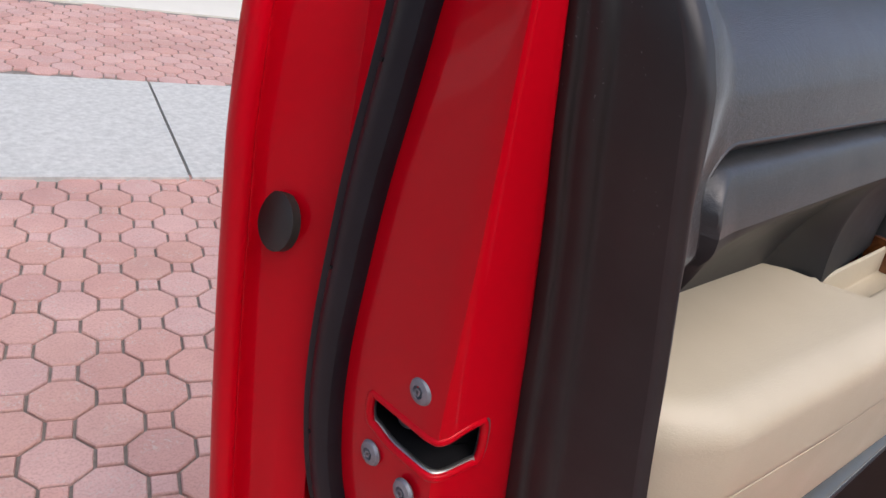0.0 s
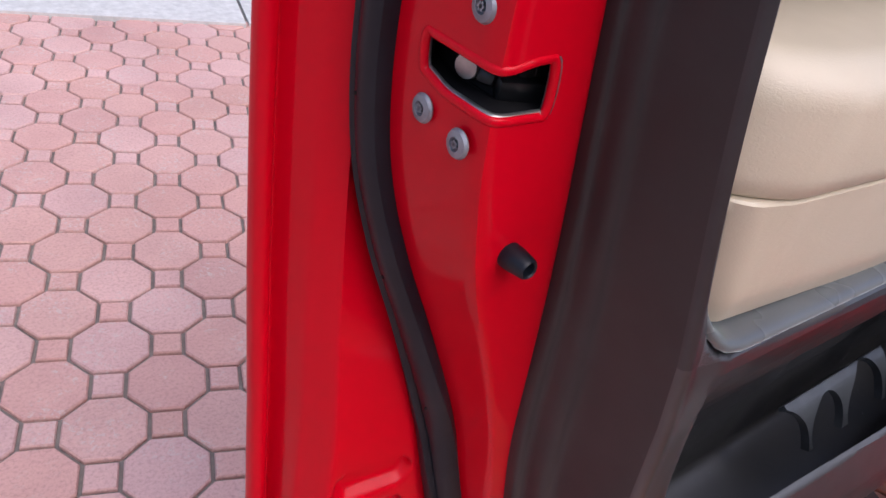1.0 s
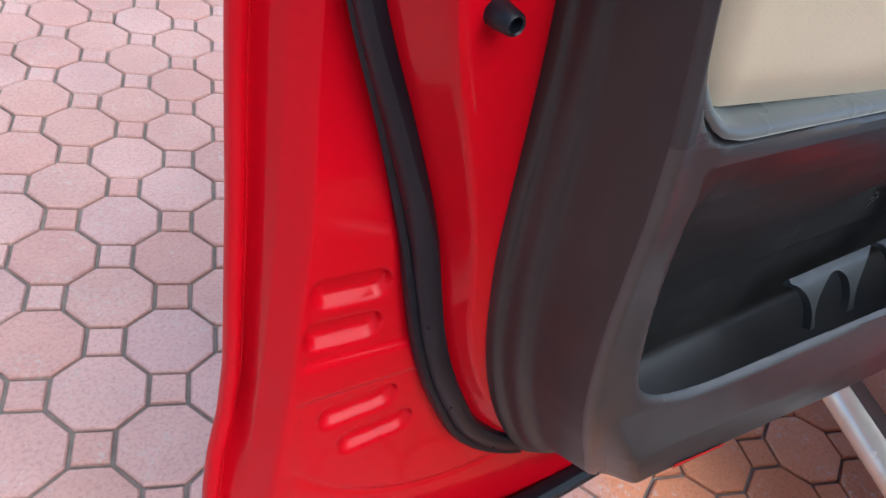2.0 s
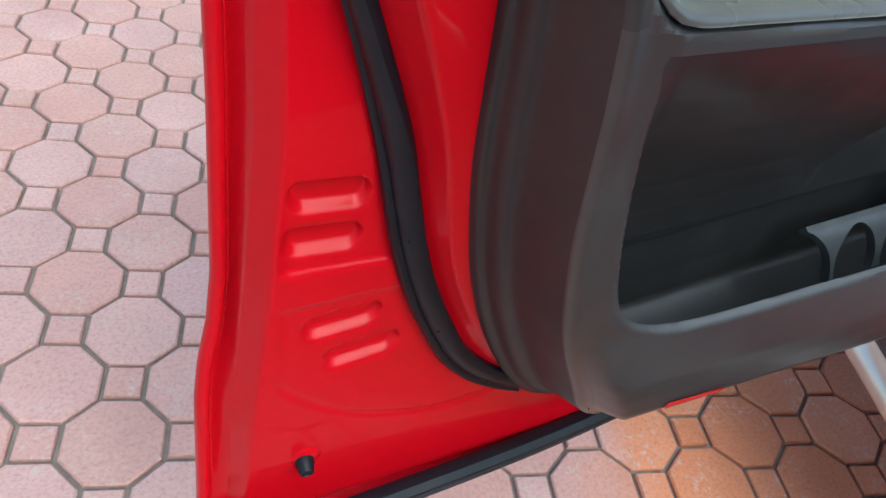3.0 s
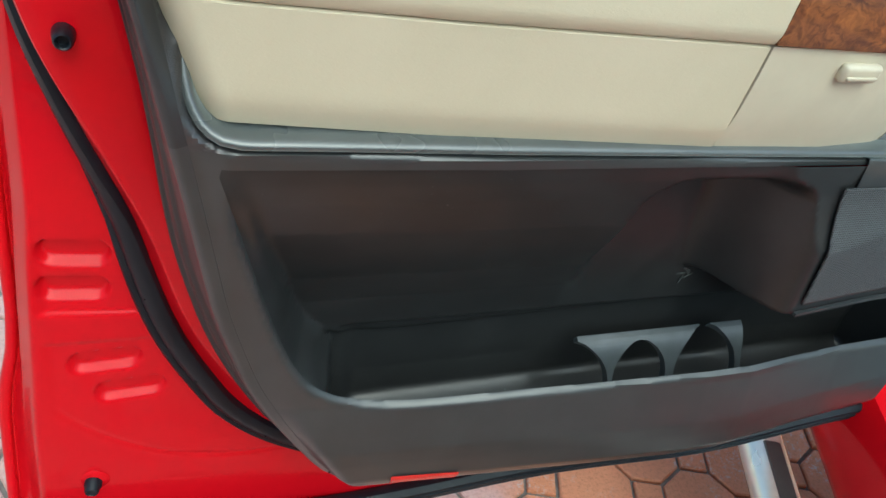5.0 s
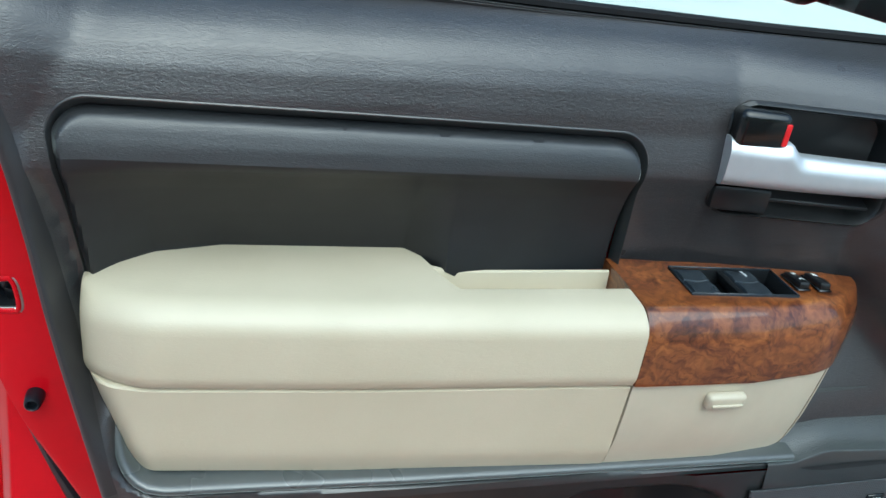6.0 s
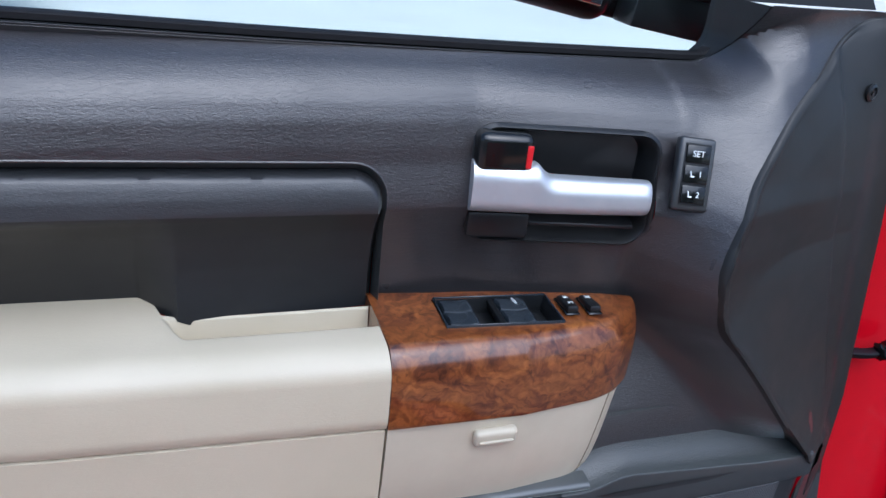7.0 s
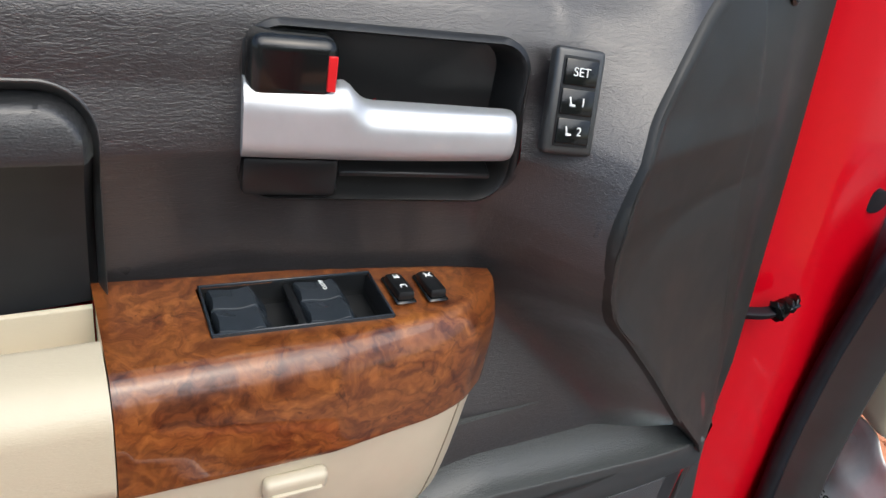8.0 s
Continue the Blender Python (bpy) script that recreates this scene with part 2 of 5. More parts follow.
def paver_material():
    m, t, b, tc = nodes_of("clay paver")
    oi = t.nodes.new("ShaderNodeObjectInfo")
    gi = t.nodes.new("ShaderNodeNewGeometry")
    add = t.nodes.new("ShaderNodeMath")
    add.operation = "FRACT"
    both = t.nodes.new("ShaderNodeMath")
    t.links.new(oi.outputs["Random"], both.inputs[0])
    t.links.new(gi.outputs["Random Per Island"], both.inputs[1])
    t.links.new(both.outputs[0], add.inputs[0])
    # two tile tones: orange, and a pink paled by painted-in sky reflection
    orange_tone = ramp(t, add.outputs[0], [(0.0, (0.60, 0.235, 0.110)), (0.35, (0.66, 0.265, 0.125)), (0.7, (0.70, 0.300, 0.155)), (1.0, (0.62, 0.245, 0.115))])
    pink_tone = ramp(t, add.outputs[0], [(0.0, (0.57, 0.345, 0.30)), (0.3, (0.61, 0.365, 0.308)), (0.5, (0.60, 0.395, 0.355)), (0.75, (0.64, 0.415, 0.362)), (1.0, (0.58, 0.350, 0.290))])
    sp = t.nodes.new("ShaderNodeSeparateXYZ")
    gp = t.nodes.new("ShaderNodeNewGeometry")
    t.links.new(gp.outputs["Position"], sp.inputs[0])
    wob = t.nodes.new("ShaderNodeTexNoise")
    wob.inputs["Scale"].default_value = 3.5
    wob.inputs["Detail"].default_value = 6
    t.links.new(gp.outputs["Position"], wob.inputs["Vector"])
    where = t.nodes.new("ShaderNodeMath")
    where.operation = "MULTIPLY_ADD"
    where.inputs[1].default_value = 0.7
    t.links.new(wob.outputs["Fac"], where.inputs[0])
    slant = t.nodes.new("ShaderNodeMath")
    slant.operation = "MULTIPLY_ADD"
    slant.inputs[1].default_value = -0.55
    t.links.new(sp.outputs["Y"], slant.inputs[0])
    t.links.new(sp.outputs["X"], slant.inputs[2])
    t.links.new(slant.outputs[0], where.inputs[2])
    # the painted sky reflection fades out towards the truck's side
    sky_veil = ramp(t, where.outputs[0], [(0.84, (1, 1, 1)), (1.20, (0.04, 0.04, 0.04))])
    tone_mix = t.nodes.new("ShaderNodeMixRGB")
    t.links.new(sky_veil, tone_mix.inputs[0])
    t.links.new(orange_tone, tone_mix.inputs[1])
    t.links.new(pink_tone, tone_mix.inputs[2])
    tone = tone_mix.outputs[0]
    mul = t.nodes.new("ShaderNodeMixRGB")
    mul.blend_type, mul.inputs[0].default_value = "MULTIPLY", 1.0
    t.links.new(tone, mul.inputs[1])
    geo = t.nodes.new("ShaderNodeNewGeometry")
    wt = {"Object": geo.outputs["Position"]}

    class Place:
        outputs = wt
    grain = ramp(t, noise_tex(t, Place, 130, 4, 0.7), [(0.25, (0.72, 0.70, 0.70)), (0.5, (1, 1, 1)), (0.8, (1.12, 1.12, 1.12))])
    t.links.new(grain, mul.inputs[2])
    lime = ramp(t, noise_tex(t, Place, 70, 6, 0.8, 0.5), [(0.53, (0, 0, 0)), (0.60, (0.75, 0.75, 0.75))])
    mix = t.nodes.new("ShaderNodeMixRGB")
    patch = ramp(t, noise_tex(t, Place, 7, 2), [(0.50, (0, 0, 0)), (0.58, (1, 1, 1))])
    speck = t.nodes.new("ShaderNodeMixRGB")
    speck.blend_type, speck.inputs[0].default_value = "MULTIPLY", 1.0
    t.links.new(lime, speck.inputs[1])
    t.links.new(patch, speck.inputs[2])
    t.links.new(speck.outputs[0], mix.inputs[0])
    t.links.new(mul.outputs[0], mix.inputs[1])
    mix.inputs[2].default_value = (0.58, 0.50, 0.45, 1)
    stain = ramp(t, noise_tex(t, Place, 2.2, 4), [(0.3, (0.82, 0.80, 0.80)), (0.7, (1.05, 1.05, 1.05))])
    mul2 = t.nodes.new("ShaderNodeMixRGB")
    mul2.blend_type, mul2.inputs[0].default_value = "MULTIPLY", 1.0
    t.links.new(mix.outputs[0], mul2.inputs[1])
    t.links.new(stain, mul2.inputs[2])
    t.links.new(mul2.outputs[0], b.inputs["Base Color"])
    t.links.new(ramp(t, noise_tex(t, Place, 40, 4), [(0.3, (0.58,) * 3), (0.7, (0.78,) * 3)]), b.inputs["Roughness"])
    b.inputs["Specular IOR Level"].default_value = 0.4
    add_bump(t, b, noise_tex(t, Place, 220, 4, 0.7), 0.35, 0.0015)
    return m


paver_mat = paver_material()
mortar = plain("sandy joint", (0.17, 0.15, 0.13), (0.27, 0.24, 0.21), 0.85, 40, 0.6, fine=300, distance=0.003)
concrete = plain("pale concrete", (0.44, 0.45, 0.42), (0.60, 0.61, 0.57), 0.8, 30, 0.2, fine=160, distance=0.001)
road_mat = plain("pale road", (0.62, 0.60, 0.51), (0.72, 0.70, 0.61), 0.8, 0.5, 0.2, fine=60, distance=0.002)


def glass_material():
    m, t, b, tc = nodes_of("window glass")
    b.inputs["Base Color"].default_value = (0.86, 0.95, 0.95, 1)
    b.inputs["Roughness"].default_value, b.inputs["Transmission Weight"].default_value, b.inputs["IOR"].default_value = 0.0, 1.0, 1.05
    return m


glass = glass_material()
mirror_mat = plain("mirror", (0.80, 0.82, 0.82), (0.82, 0.84, 0.84), 0.03, 10, metal=1.0, rough_var=0.01)

# ---------------------------------------------------------------- mesh tools


def part(name, verts, faces, material, parent=None, label="", smooth=True):
    me = bpy.data.meshes.new(name)
    me.from_pydata([tuple(v) for v in verts], [], faces)
    me.materials.append(material)
    bm = bmesh.new()
    bm.from_mesh(me)
    bmesh.ops.remove_doubles(bm, verts=bm.verts, dist=1e-6)
    bmesh.ops.recalc_face_normals(bm, faces=bm.faces)
    bm.to_mesh(me)
    bm.free()
    if smooth:
        me.shade_smooth()
        me.set_sharp_from_angle(angle=radians(40))
    ob = new(name, me)
    ob.parent = parent
    if label:
        tagged(ob, label)
    return ob


def thing(name, label, category, group="", kind="", at=(0, 0, 0)):
    ob = new(name)
    ob.location = at
    return tagged(ob, label, category, group, kind)


def solid(ob, thick, offset=-1.0):
    s = ob.modifiers.new("thickness", "SOLIDIFY")
    s.thickness, s.offset = thick, offset
    return ob


def rbox(size, r=0.002, segs=2, m=None, taper=None):
    """A box with rounded edges, as vertices and faces; taper: how far the top shrinks."""
    bm = bmesh.new()
    bmesh.ops.create_cube(bm, size=1.0)
    for v in bm.verts:
        v.co = Vector((v.co.x * size[0], v.co.y * size[1], v.co.z * size[2]))
        if taper and v.co.y < 0:
            v.co.x *= taper
            v.co.z *= taper
    if r:
        bmesh.ops.bevel(bm, geom=list(bm.edges), offset=r, segments=segs, profile=0.5, affect="EDGES")
    if m is not None:
        bm.transform(m)
    bm.verts.ensure_lookup_table()
    out = [v.co.copy() for v in bm.verts], [[v.index for v in f.verts] for f in bm.faces]
    bm.free()
    return out


def turned(profile, n=24, m=None):
    """A body of revolution about z from (radius, height) pairs."""
    vs, fs = [], []
    for r, h in profile:
        for k in range(n):
            a = 2 * math.pi * k / n
            vs.append(Vector((r * math.cos(a), r * math.sin(a), h)))
    for i in range(len(profile) - 1):
        for k in range(n):
            fs.append([i * n + k, i * n + (k + 1) % n, (i + 1) * n + (k + 1) % n, (i + 1) * n + k])
    fs.append(list(range(n))[::-1])
    fs.append([(len(profile) - 1) * n + k for k in range(n)])
    return [m @ v for v in vs] if m is not None else vs, fs


def join(*pieces):
    vs, fs = [], []
    for v, f in pieces:
        o = len(vs)
        vs += list(v)
        fs += [[i + o for i in q] for q in f]
    return vs, fs


def grid(rows, closed=False, caps=False):
    """Faces over rows of equally many points; closed: each row is a ring."""
    n = len(rows[0])
    vs = [Vector(p) for r in rows for p in r]
    fs = []
    for i in range(len(rows) - 1):
        for k in range(n if closed else n - 1):
            fs.append([i * n + k, i * n + (k + 1) % n, (i + 1) * n + (k + 1) % n, (i + 1) * n + k])
    if caps:
        fs.append(list(range(n))[::-1])
        fs.append([(len(rows) - 1) * n + k for k in range(n)])
    return vs, fs


def smooth_line(pts, step):
    """A Catmull-Rom curve through the points, at even steps."""
    p = np.array([pts[0]] + list(pts) + [pts[-1]], float)
    out = []
    for i in range(1, len(p) - 2):
        n = max(2, int(np.linalg.norm(p[i + 1] - p[i]) / step))
        for k in range(n):
            u = k / n
            out.append(0.5 * (2 * p[i] + (p[i + 1] - p[i - 1]) * u + (2 * p[i - 1] - 5 * p[i] + 4 * p[i + 1] - p[i + 2]) * u * u + (3 * p[i] - p[i - 1] - 3 * p[i + 1] + p[i + 2]) * u ** 3))
    out.append(p[-2])
    return np.array(out)


def sweep(path, normals, profile, caps=True, closed=False):
    """A profile of (side, out) pairs carried along a path that has a normal at each point."""
    rows = []
    n = len(path)
    for i in range(n):
        a, b = (path[(i - 1) % n], path[(i + 1) % n]) if closed else (path[max(i - 1, 0)], path[min(i + 1, n - 1)])
        tan = Vector(b) - Vector(a)
        tan.normalize()
        nor = Vector(normals[i]).normalized()
        side = tan.cross(nor).normalized()
        nor = side.cross(tan).normalized()
        rows.append([Vector(path[i]) + side * s + nor * o for s, o in profile])
    if closed:
        rows.append(rows[0])
    return grid(rows, True, caps and not closed)


def step(v, a, b):
    u = np.clip((v - a) / (b - a), 0, 1)
    return u * u * (3 - 2 * u)


def rounded_rect(x, z, cx, cz, hx, hz, r):
    """Signed distance to a rectangle with rounded corners: negative inside."""
    qx, qz = np.abs(x - cx) - hx + r, np.abs(z - cz) - hz + r
    return np.hypot(np.maximum(qx, 0), np.maximum(qz, 0)) + np.minimum(np.maximum(qx, qz), 0) - r


def line_distance(x, z, pts):
    """Distance to an open polyline, and the side of it (positive on its left)."""
    best, sign = np.full(np.shape(x), 9.0), np.ones(np.shape(x))
    for (ax, az), (bx, bz) in zip(pts[:-1], pts[1:]):
        dx, dz = bx - ax, bz - az
        u = np.clip(((x - ax) * dx + (z - az) * dz) / (dx * dx + dz * dz), 0, 1)
        d = np.hypot(x - ax - u * dx, z - az - u * dz)
        s = np.where(dx * (z - az) - dz * (x - ax) >= 0, 1.0, -1.0)
        near = d < best
        best, sign = np.where(near, d, best), np.where(near, s, sign)
    return best * sign


def poly_distance(x, z, pts):
    """Signed distance to a closed outline: positive inside."""
    x, z = np.asarray(x, float), np.asarray(z, float)
    best, odd = np.full(x.shape, 9.0), np.zeros(x.shape, bool)
    for (ax, az), (bx, bz) in zip(pts, pts[1:] + pts[:1]):
        dx, dz = bx - ax, bz - az
        u = np.clip(((x - ax) * dx + (z - az) * dz) / (dx * dx + dz * dz + 1e-12), 0, 1)
        best = np.minimum(best, np.hypot(x - ax - u * dx, z - az - u * dz))
        if az != bz:
            odd ^= ((az > z) != (bz > z)) & (x < (bx - ax) * (z - az) / (bz - az) + ax)
    return np.where(odd, best, -best)


def rounded_outline(pts, step_len):
    """The same outline with its corners eased, as a list of pairs."""
    return [tuple(p) for p in smooth_line([(*p, 0.0) for p in pts], step_len)[:, :2]]


def sheet(xs, zs, depth, inside):
    """A sheet y = depth(x, z) over a grid, cut cleanly along inside(x, z) = 0 and kept where that is positive."""
    X, Z = np.meshgrid(xs, zs)
    g = inside(X, Z)
    h = 1e-4
    keep = g > 0
    cell = keep[:-1, :-1] | keep[1:, :-1] | keep[:-1, 1:] | keep[1:, 1:]
    for _ in range(4):
        g0 = inside(X, Z)
        gx, gz = (inside(X + h, Z) - g0) / h, (inside(X, Z + h) - g0) / h
        q = np.maximum(gx * gx + gz * gz, 0.2)
        move = np.where(keep, 0, -g0 / q)
        near = np.abs(g) < 0.02
        X, Z = X + np.where(near, move * gx, 0), Z + np.where(near, move * gz, 0)
    Y = depth(X, Z)
    n = len(xs)
    vs, fs, used = [], [], {}

    def vid(i, j):
        k = i * n + j
        if k not in used:
            used[k] = len(vs)
            vs.append((X[i, j], Y[i, j], Z[i, j]))
        return used[k]
    for i, j in zip(*np.nonzero(cell)):
        fs.append([vid(i, j), vid(i, j + 1), vid(i + 1, j + 1), vid(i + 1, j)])
    return vs, fs


def wording(name, text, size, m, material, parent):
    """Raised lettering as a mesh."""
    cu = bpy.data.curves.new(name, "FONT")
    cu.body, cu.size, cu.extrude, cu.align_x, cu.align_y = text, size, 0.0002, "CENTER", "CENTER"
    tmp = bpy.data.objects.new(name, cu)
    me = bpy.data.meshes.new_from_object(tmp)
    bpy.data.objects.remove(tmp)
    me.transform(m)
    me.materials.clear()
    me.materials.append(material)
    ob = new(name, me)
    ob.parent = parent
    return ob

# ---------------------------------------------------------------- the open door: sheet metal
car_door = thing("car_door", "open red truck door with dark trim and beige armrest", "car door")

ZK = [0.47, 0.55, 0.60, 0.65, 0.70, 0.75, 0.80, 0.85, 0.90, 0.95, 1.00, 1.05, 1.10, 1.15, 1.20, 1.30, 1.42]


def eased(z, zs, values, reach=0.03):
    """Interpolation with its corners eased over a reach either side."""
    return sum(np.interp(z + reach * q, zs, values) for q in np.linspace(-1, 1, 13)) / 13


def table(*values):
    return lambda z: eased(z, ZK, values)


HEM_X = lambda z: eased(z, [0.47, 0.62, 0.66, 0.70, 0.75, 0.9, 1.1, 1.3, 1.36, 1.42], [-0.118, -0.110, -0.104, -0.094, -0.088, -0.083, -0.081, -0.080, -0.076, -0.066], 0.008)
HEM_Y = lambda z: eased(z, [0.47, 0.62, 0.70, 0.8, 0.9, 1.0, 1.1, 1.2, 1.42], [0.065, 0.092, 0.108, 0.122, 0.137, 0.150, 0.160, 0.166, 0.170])
CRE_X = lambda z: eased(z, [0.47, 0.62, 0.70, 0.8, 0.9, 1.1, 1.42], [-0.09, -0.082, -0.075, -0.067, -0.058, -0.053, -0.046])
CRE_Y = lambda z: eased(z, [0.47, 0.55, 0.62, 0.70, 0.8, 0.9, 1.0, 1.1, 1.2, 1.42], [0.052, 0.057, 0.063, 0.071, 0.080, 0.097, 0.113, 0.125, 0.132, 0.136])
PAN_Y = lambda z: eased(z, [0.47, 0.55, 0.62, 0.70, 0.8, 0.9, 1.0, 1.1, 1.2, 1.42], [0.034, 0.038, 0.042, 0.048, 0.057, 0.075, 0.096, 0.112, 0.119, 0.122])
SL_X = table(0.30, 0.19, 0.14, 0.103, 0.074, 0.05, 0.034, 0.024, 0.018, 0.004, -0.012, -0.027, -0.035, -0.039, -0.040, -0.040, -0.040)
SL_Y = table(0.010, 0.022, 0.030, 0.036, 0.040, 0.044, 0.050, 0.058, 0.069, 0.078, 0.092, 0.108, 0.120, 0.123, 0.122, 0.112, 0.092)
SR_X = table(0.33, 0.22, 0.167, 0.134, 0.104, 0.079, 0.060, 0.047, 0.036, 0.018, 0.0, -0.020, -0.033, -0.038, -0.040, -0.040, -0.040)
SR_Y = table(0.010, 0.020, 0.025, 0.030, 0.036, 0.040, 0.046, 0.050, 0.056, 0.054, 0.054, 0.064, 0.080, 0.087, 0.089, 0.081, 0.058)
B_X = table(0.40, 0.27, 0.20, 0.160, 0.125, 0.096, 0.075, 0.062, 0.050, 0.032, 0.012, -0.010, -0.025, -0.033, -0.036, -0.040, -0.050)
B_Y = table(0.012, 0.018, 0.020, 0.021, 0.022, 0.023, 0.024, 0.024, 0.024, 0.023, 0.022, 0.021, 0.020, 0.020, 0.020, 0.017, 0.012)
T_X = table(0.60, 0.50, 0.30, 0.20, 0.145, 0.116, 0.094, 0.080, 0.070, 0.063, 0.056, 0.049, 0.041, 0.032, 0.023, 0.003, -0.024)
FRONT_X = lambda z: np.interp(z, [0.47, 0.6, 0.839, 1.049, 1.267, 1.408, 1.44], [1.12, 1.115, 1.107, 1.073, 1.034, 1.003, 0.996])


def shell_keys(z):
    """The corners of the door's rear edge in plan at the height z, from the outer skin round to the trim."""
    hx, hy, cx, cy = HEM_X(z), HEM_Y(z), CRE_X(z), CRE_Y(z)
    sr, b = np.array([SR_X(z), SR_Y(z)]), np.array([B_X(z), B_Y(z)])
    a1 = sr + (b - sr) * eased(z, [1.0, 1.15, 1.2], [0.5, 0.34, 0.34])
    t = np.array([T_X(z), 0.019])
    b2 = b + (t - b) * eased(z, [1.0, 1.15, 1.2], [0.4, 0.52, 0.53])
    return [(hx + 0.05, hy + 0.018), (hx + 0.012, hy + 0.008), (hx, hy), (hx + 0.001, hy - 0.010), (hx + 0.006, hy - 0.014), (hx + 0.0115, hy - 0.012), (hx + 0.0125, hy - 0.006), (hx + 0.0155, hy - 0.007),
            (cx - 0.002, cy + 0.003), (cx, cy), (cx + 0.011, PAN_Y(z)), (SL_X(z), SL_Y(z)), (SR_X(z), SR_Y(z)),
            tuple(a1), tuple(b), tuple(b2), tuple(t), (t[0] + 0.012, 0.04), (max(t[0] + 0.2, 0.62), 0.085)]


COUNTS = [3, 3, 4, 3, 3, 3, 3, 6, 3, 6, 54, 5, 4, 6, 5, 4, 3, 3]
SLOTS = [(-0.016, 0.852, 0.031, 0.0), (-0.020, 0.814, 0.031, 0.0), (0.001, 0.727, 0.034, 0.12), (0.022, 0.687, 0.034, 0.12)]
SHELL_Z = np.concatenate([np.arange(0.472, 1.157, 0.0026), np.arange(1.160, 1.42, 0.004)])


def shell_row(z):
    keys = shell_keys(z)
    pts = []
    for (a, b), n in zip(zip(keys[:-1], keys[1:]), COUNTS):
        for k in range(n):
            pts.append((a[0] + (b[0] - a[0]) * k / n, a[1] + (b[1] - a[1]) * k / n))
    pts.append(keys[-1])
    p = np.array(pts)
    p[1:-1] = 0.25 * p[:-2] + 0.5 * p[1:-1] + 0.25 * p[2:]
    x = p[:, 0]
    # pressed slots, two shallow creases and a wide arc in the lower panel
    d = np.zeros(len(x))
    for sx, sz, half, lean in SLOTS:
        zz = z - (x - sx) * lean
        q = rounded_rect(x, zz, sx, sz, half, 0.0140, 0.0125)
        d = np.maximum(d, 0.0090 * step(-q, -0.001, 0.0035 + 0.0055 * step(sz - zz, -0.004, 0.006)))
    low = step(x, -0.056, -0.044)
    d = d + low * (0.0040 * step(z - 0.790 - 0.02 * x, -0.004, 0.002) * step(0.90 - z, 0.0, 0.10) + 0.0022 * step(0.757 + 0.06 * x - z, 0, 0.005) * step(z - 0.60, 0.0, 0.14))
    ring = np.hypot(x - 0.13, z - 0.80) - 0.225
    d = d + 0.0014 * low * np.exp(-(ring / 0.0028) ** 2) * (x < 0.3) * step(0.72 - z, 0.0, 0.05)
    span = (np.arange(len(x)) > sum(COUNTS[:9])) & (np.arange(len(x)) < sum(COUNTS[:12]))
    d = d * span
    return [(px + 0.25 * dd, py + dd, z) for (px, py), dd in zip(p, d)]


rows = [shell_row(z) for z in SHELL_Z]
# the latch opening is bent: its front end reaches higher and its rear lower corner is cut off
ka, kb = sum(COUNTS[:13]) - 1, sum(COUNTS[:15])
for i, z in enumerate(SHELL_Z):
    up, cutoff = max(0.0, 1 - abs(z - 1.1875) / 0.014), max(0.0, 1 - abs(z - 1.164) / 0.010)
    for k in range(ka, kb + 1):
        u = (k - ka) / (kb - ka)
        x, y, zz = rows[i][k]
        rows[i][k] = (x, y, zz + 0.005 * up * float(step(np.array(u), 0.55, 0.9)) + 0.005 * cutoff * (1 - float(step(np.array(u), 0.0, 0.25))))
vs, fs = grid(rows)
n_col = len(rows[0])
c0, c1 = sum(COUNTS[:13]) - 1, sum(COUNTS[:15])
LATCH = (1.164, 1.1875)


def in_latch(f):
    i, k = divmod(f[0], n_col)
    return c0 <= k < c1 and LATCH[0] - 0.001 <= SHELL_Z[i] and SHELL_Z[min(i + 1, len(SHELL_Z) - 1)] <= LATCH[1] + 0.001


shell = part("rear_edge", vs, [f for f in fs if not in_latch(f)], red_paint, car_door, "glossy red pressed sheet metal with creases and slots")
iz0 = int(np.argmin(abs(SHELL_Z - LATCH[0])))
iz1 = int(np.argmin(abs(SHELL_Z - LATCH[1])))
lip = [Vector(rows[iz0][k]) for k in range(c0, c1 + 1)] + [Vector(rows[iz1][k]) for k in range(c1, c0 - 1, -1)]
# the lip: corners eased, a rolled red edge and a bare steel rim inside it
ease = [p.copy() for p in lip]
for _ in range(2):
    ease = [q for a, b in zip(ease, ease[1:] + ease[:1]) for q in (a.lerp(b, 0.25), a.lerp(b, 0.75))]
lip_dir = Vector((-0.75, -0.65, 0)).normalized()
part("latch_lip", *sweep(ease, [lip_dir] * len(ease), [(0.0024 * math.cos(a), 0.0018 * math.sin(a) - 0.0006) for a in np.linspace(0, 2 * math.pi, 13)[:-1]], closed=True), red_paint, car_door, "rolled red edge of the latch opening")
part("latch_rim", *sweep([p - lip_dir * 0.0035 for p in ease], [lip_dir] * len(ease), [(0.0030 * math.cos(a), 0.0024 * math.sin(a)) for a in np.linspace(0, 2 * math.pi, 13)[:-1]], closed=True), steel, car_door, "bare steel edge of the latch opening")
inner_lip = [p + Vector((0.75, 0.65, 0)) * 0.026 for p in lip]
lv_, lf_ = grid([[p + Vector((0.75, 0.65, 0)) * 0.0005 for p in lip], inner_lip], True)
part("latch_well", lv_, lf_ + [list(range(len(lip), 2 * len(lip)))], rubber_matt, car_door, "black inside of the latch opening", False)
part("latch", *join(rbox((0.03, 0.06, 0.050), 0.003, 1, pose(0.016, 0.066, 1.176)), rbox((0.016, 0.010, 0.010), 0.003, 2, pose(-0.012, 0.050, 1.172, 0, 20, 30)), rbox((0.034, 0.012, 0.012), 0.003, 2, pose(0.002, 0.038, 1.170, 10, 0, -20))), black_plastic, car_door, "dark greasy door latch behind the opening")
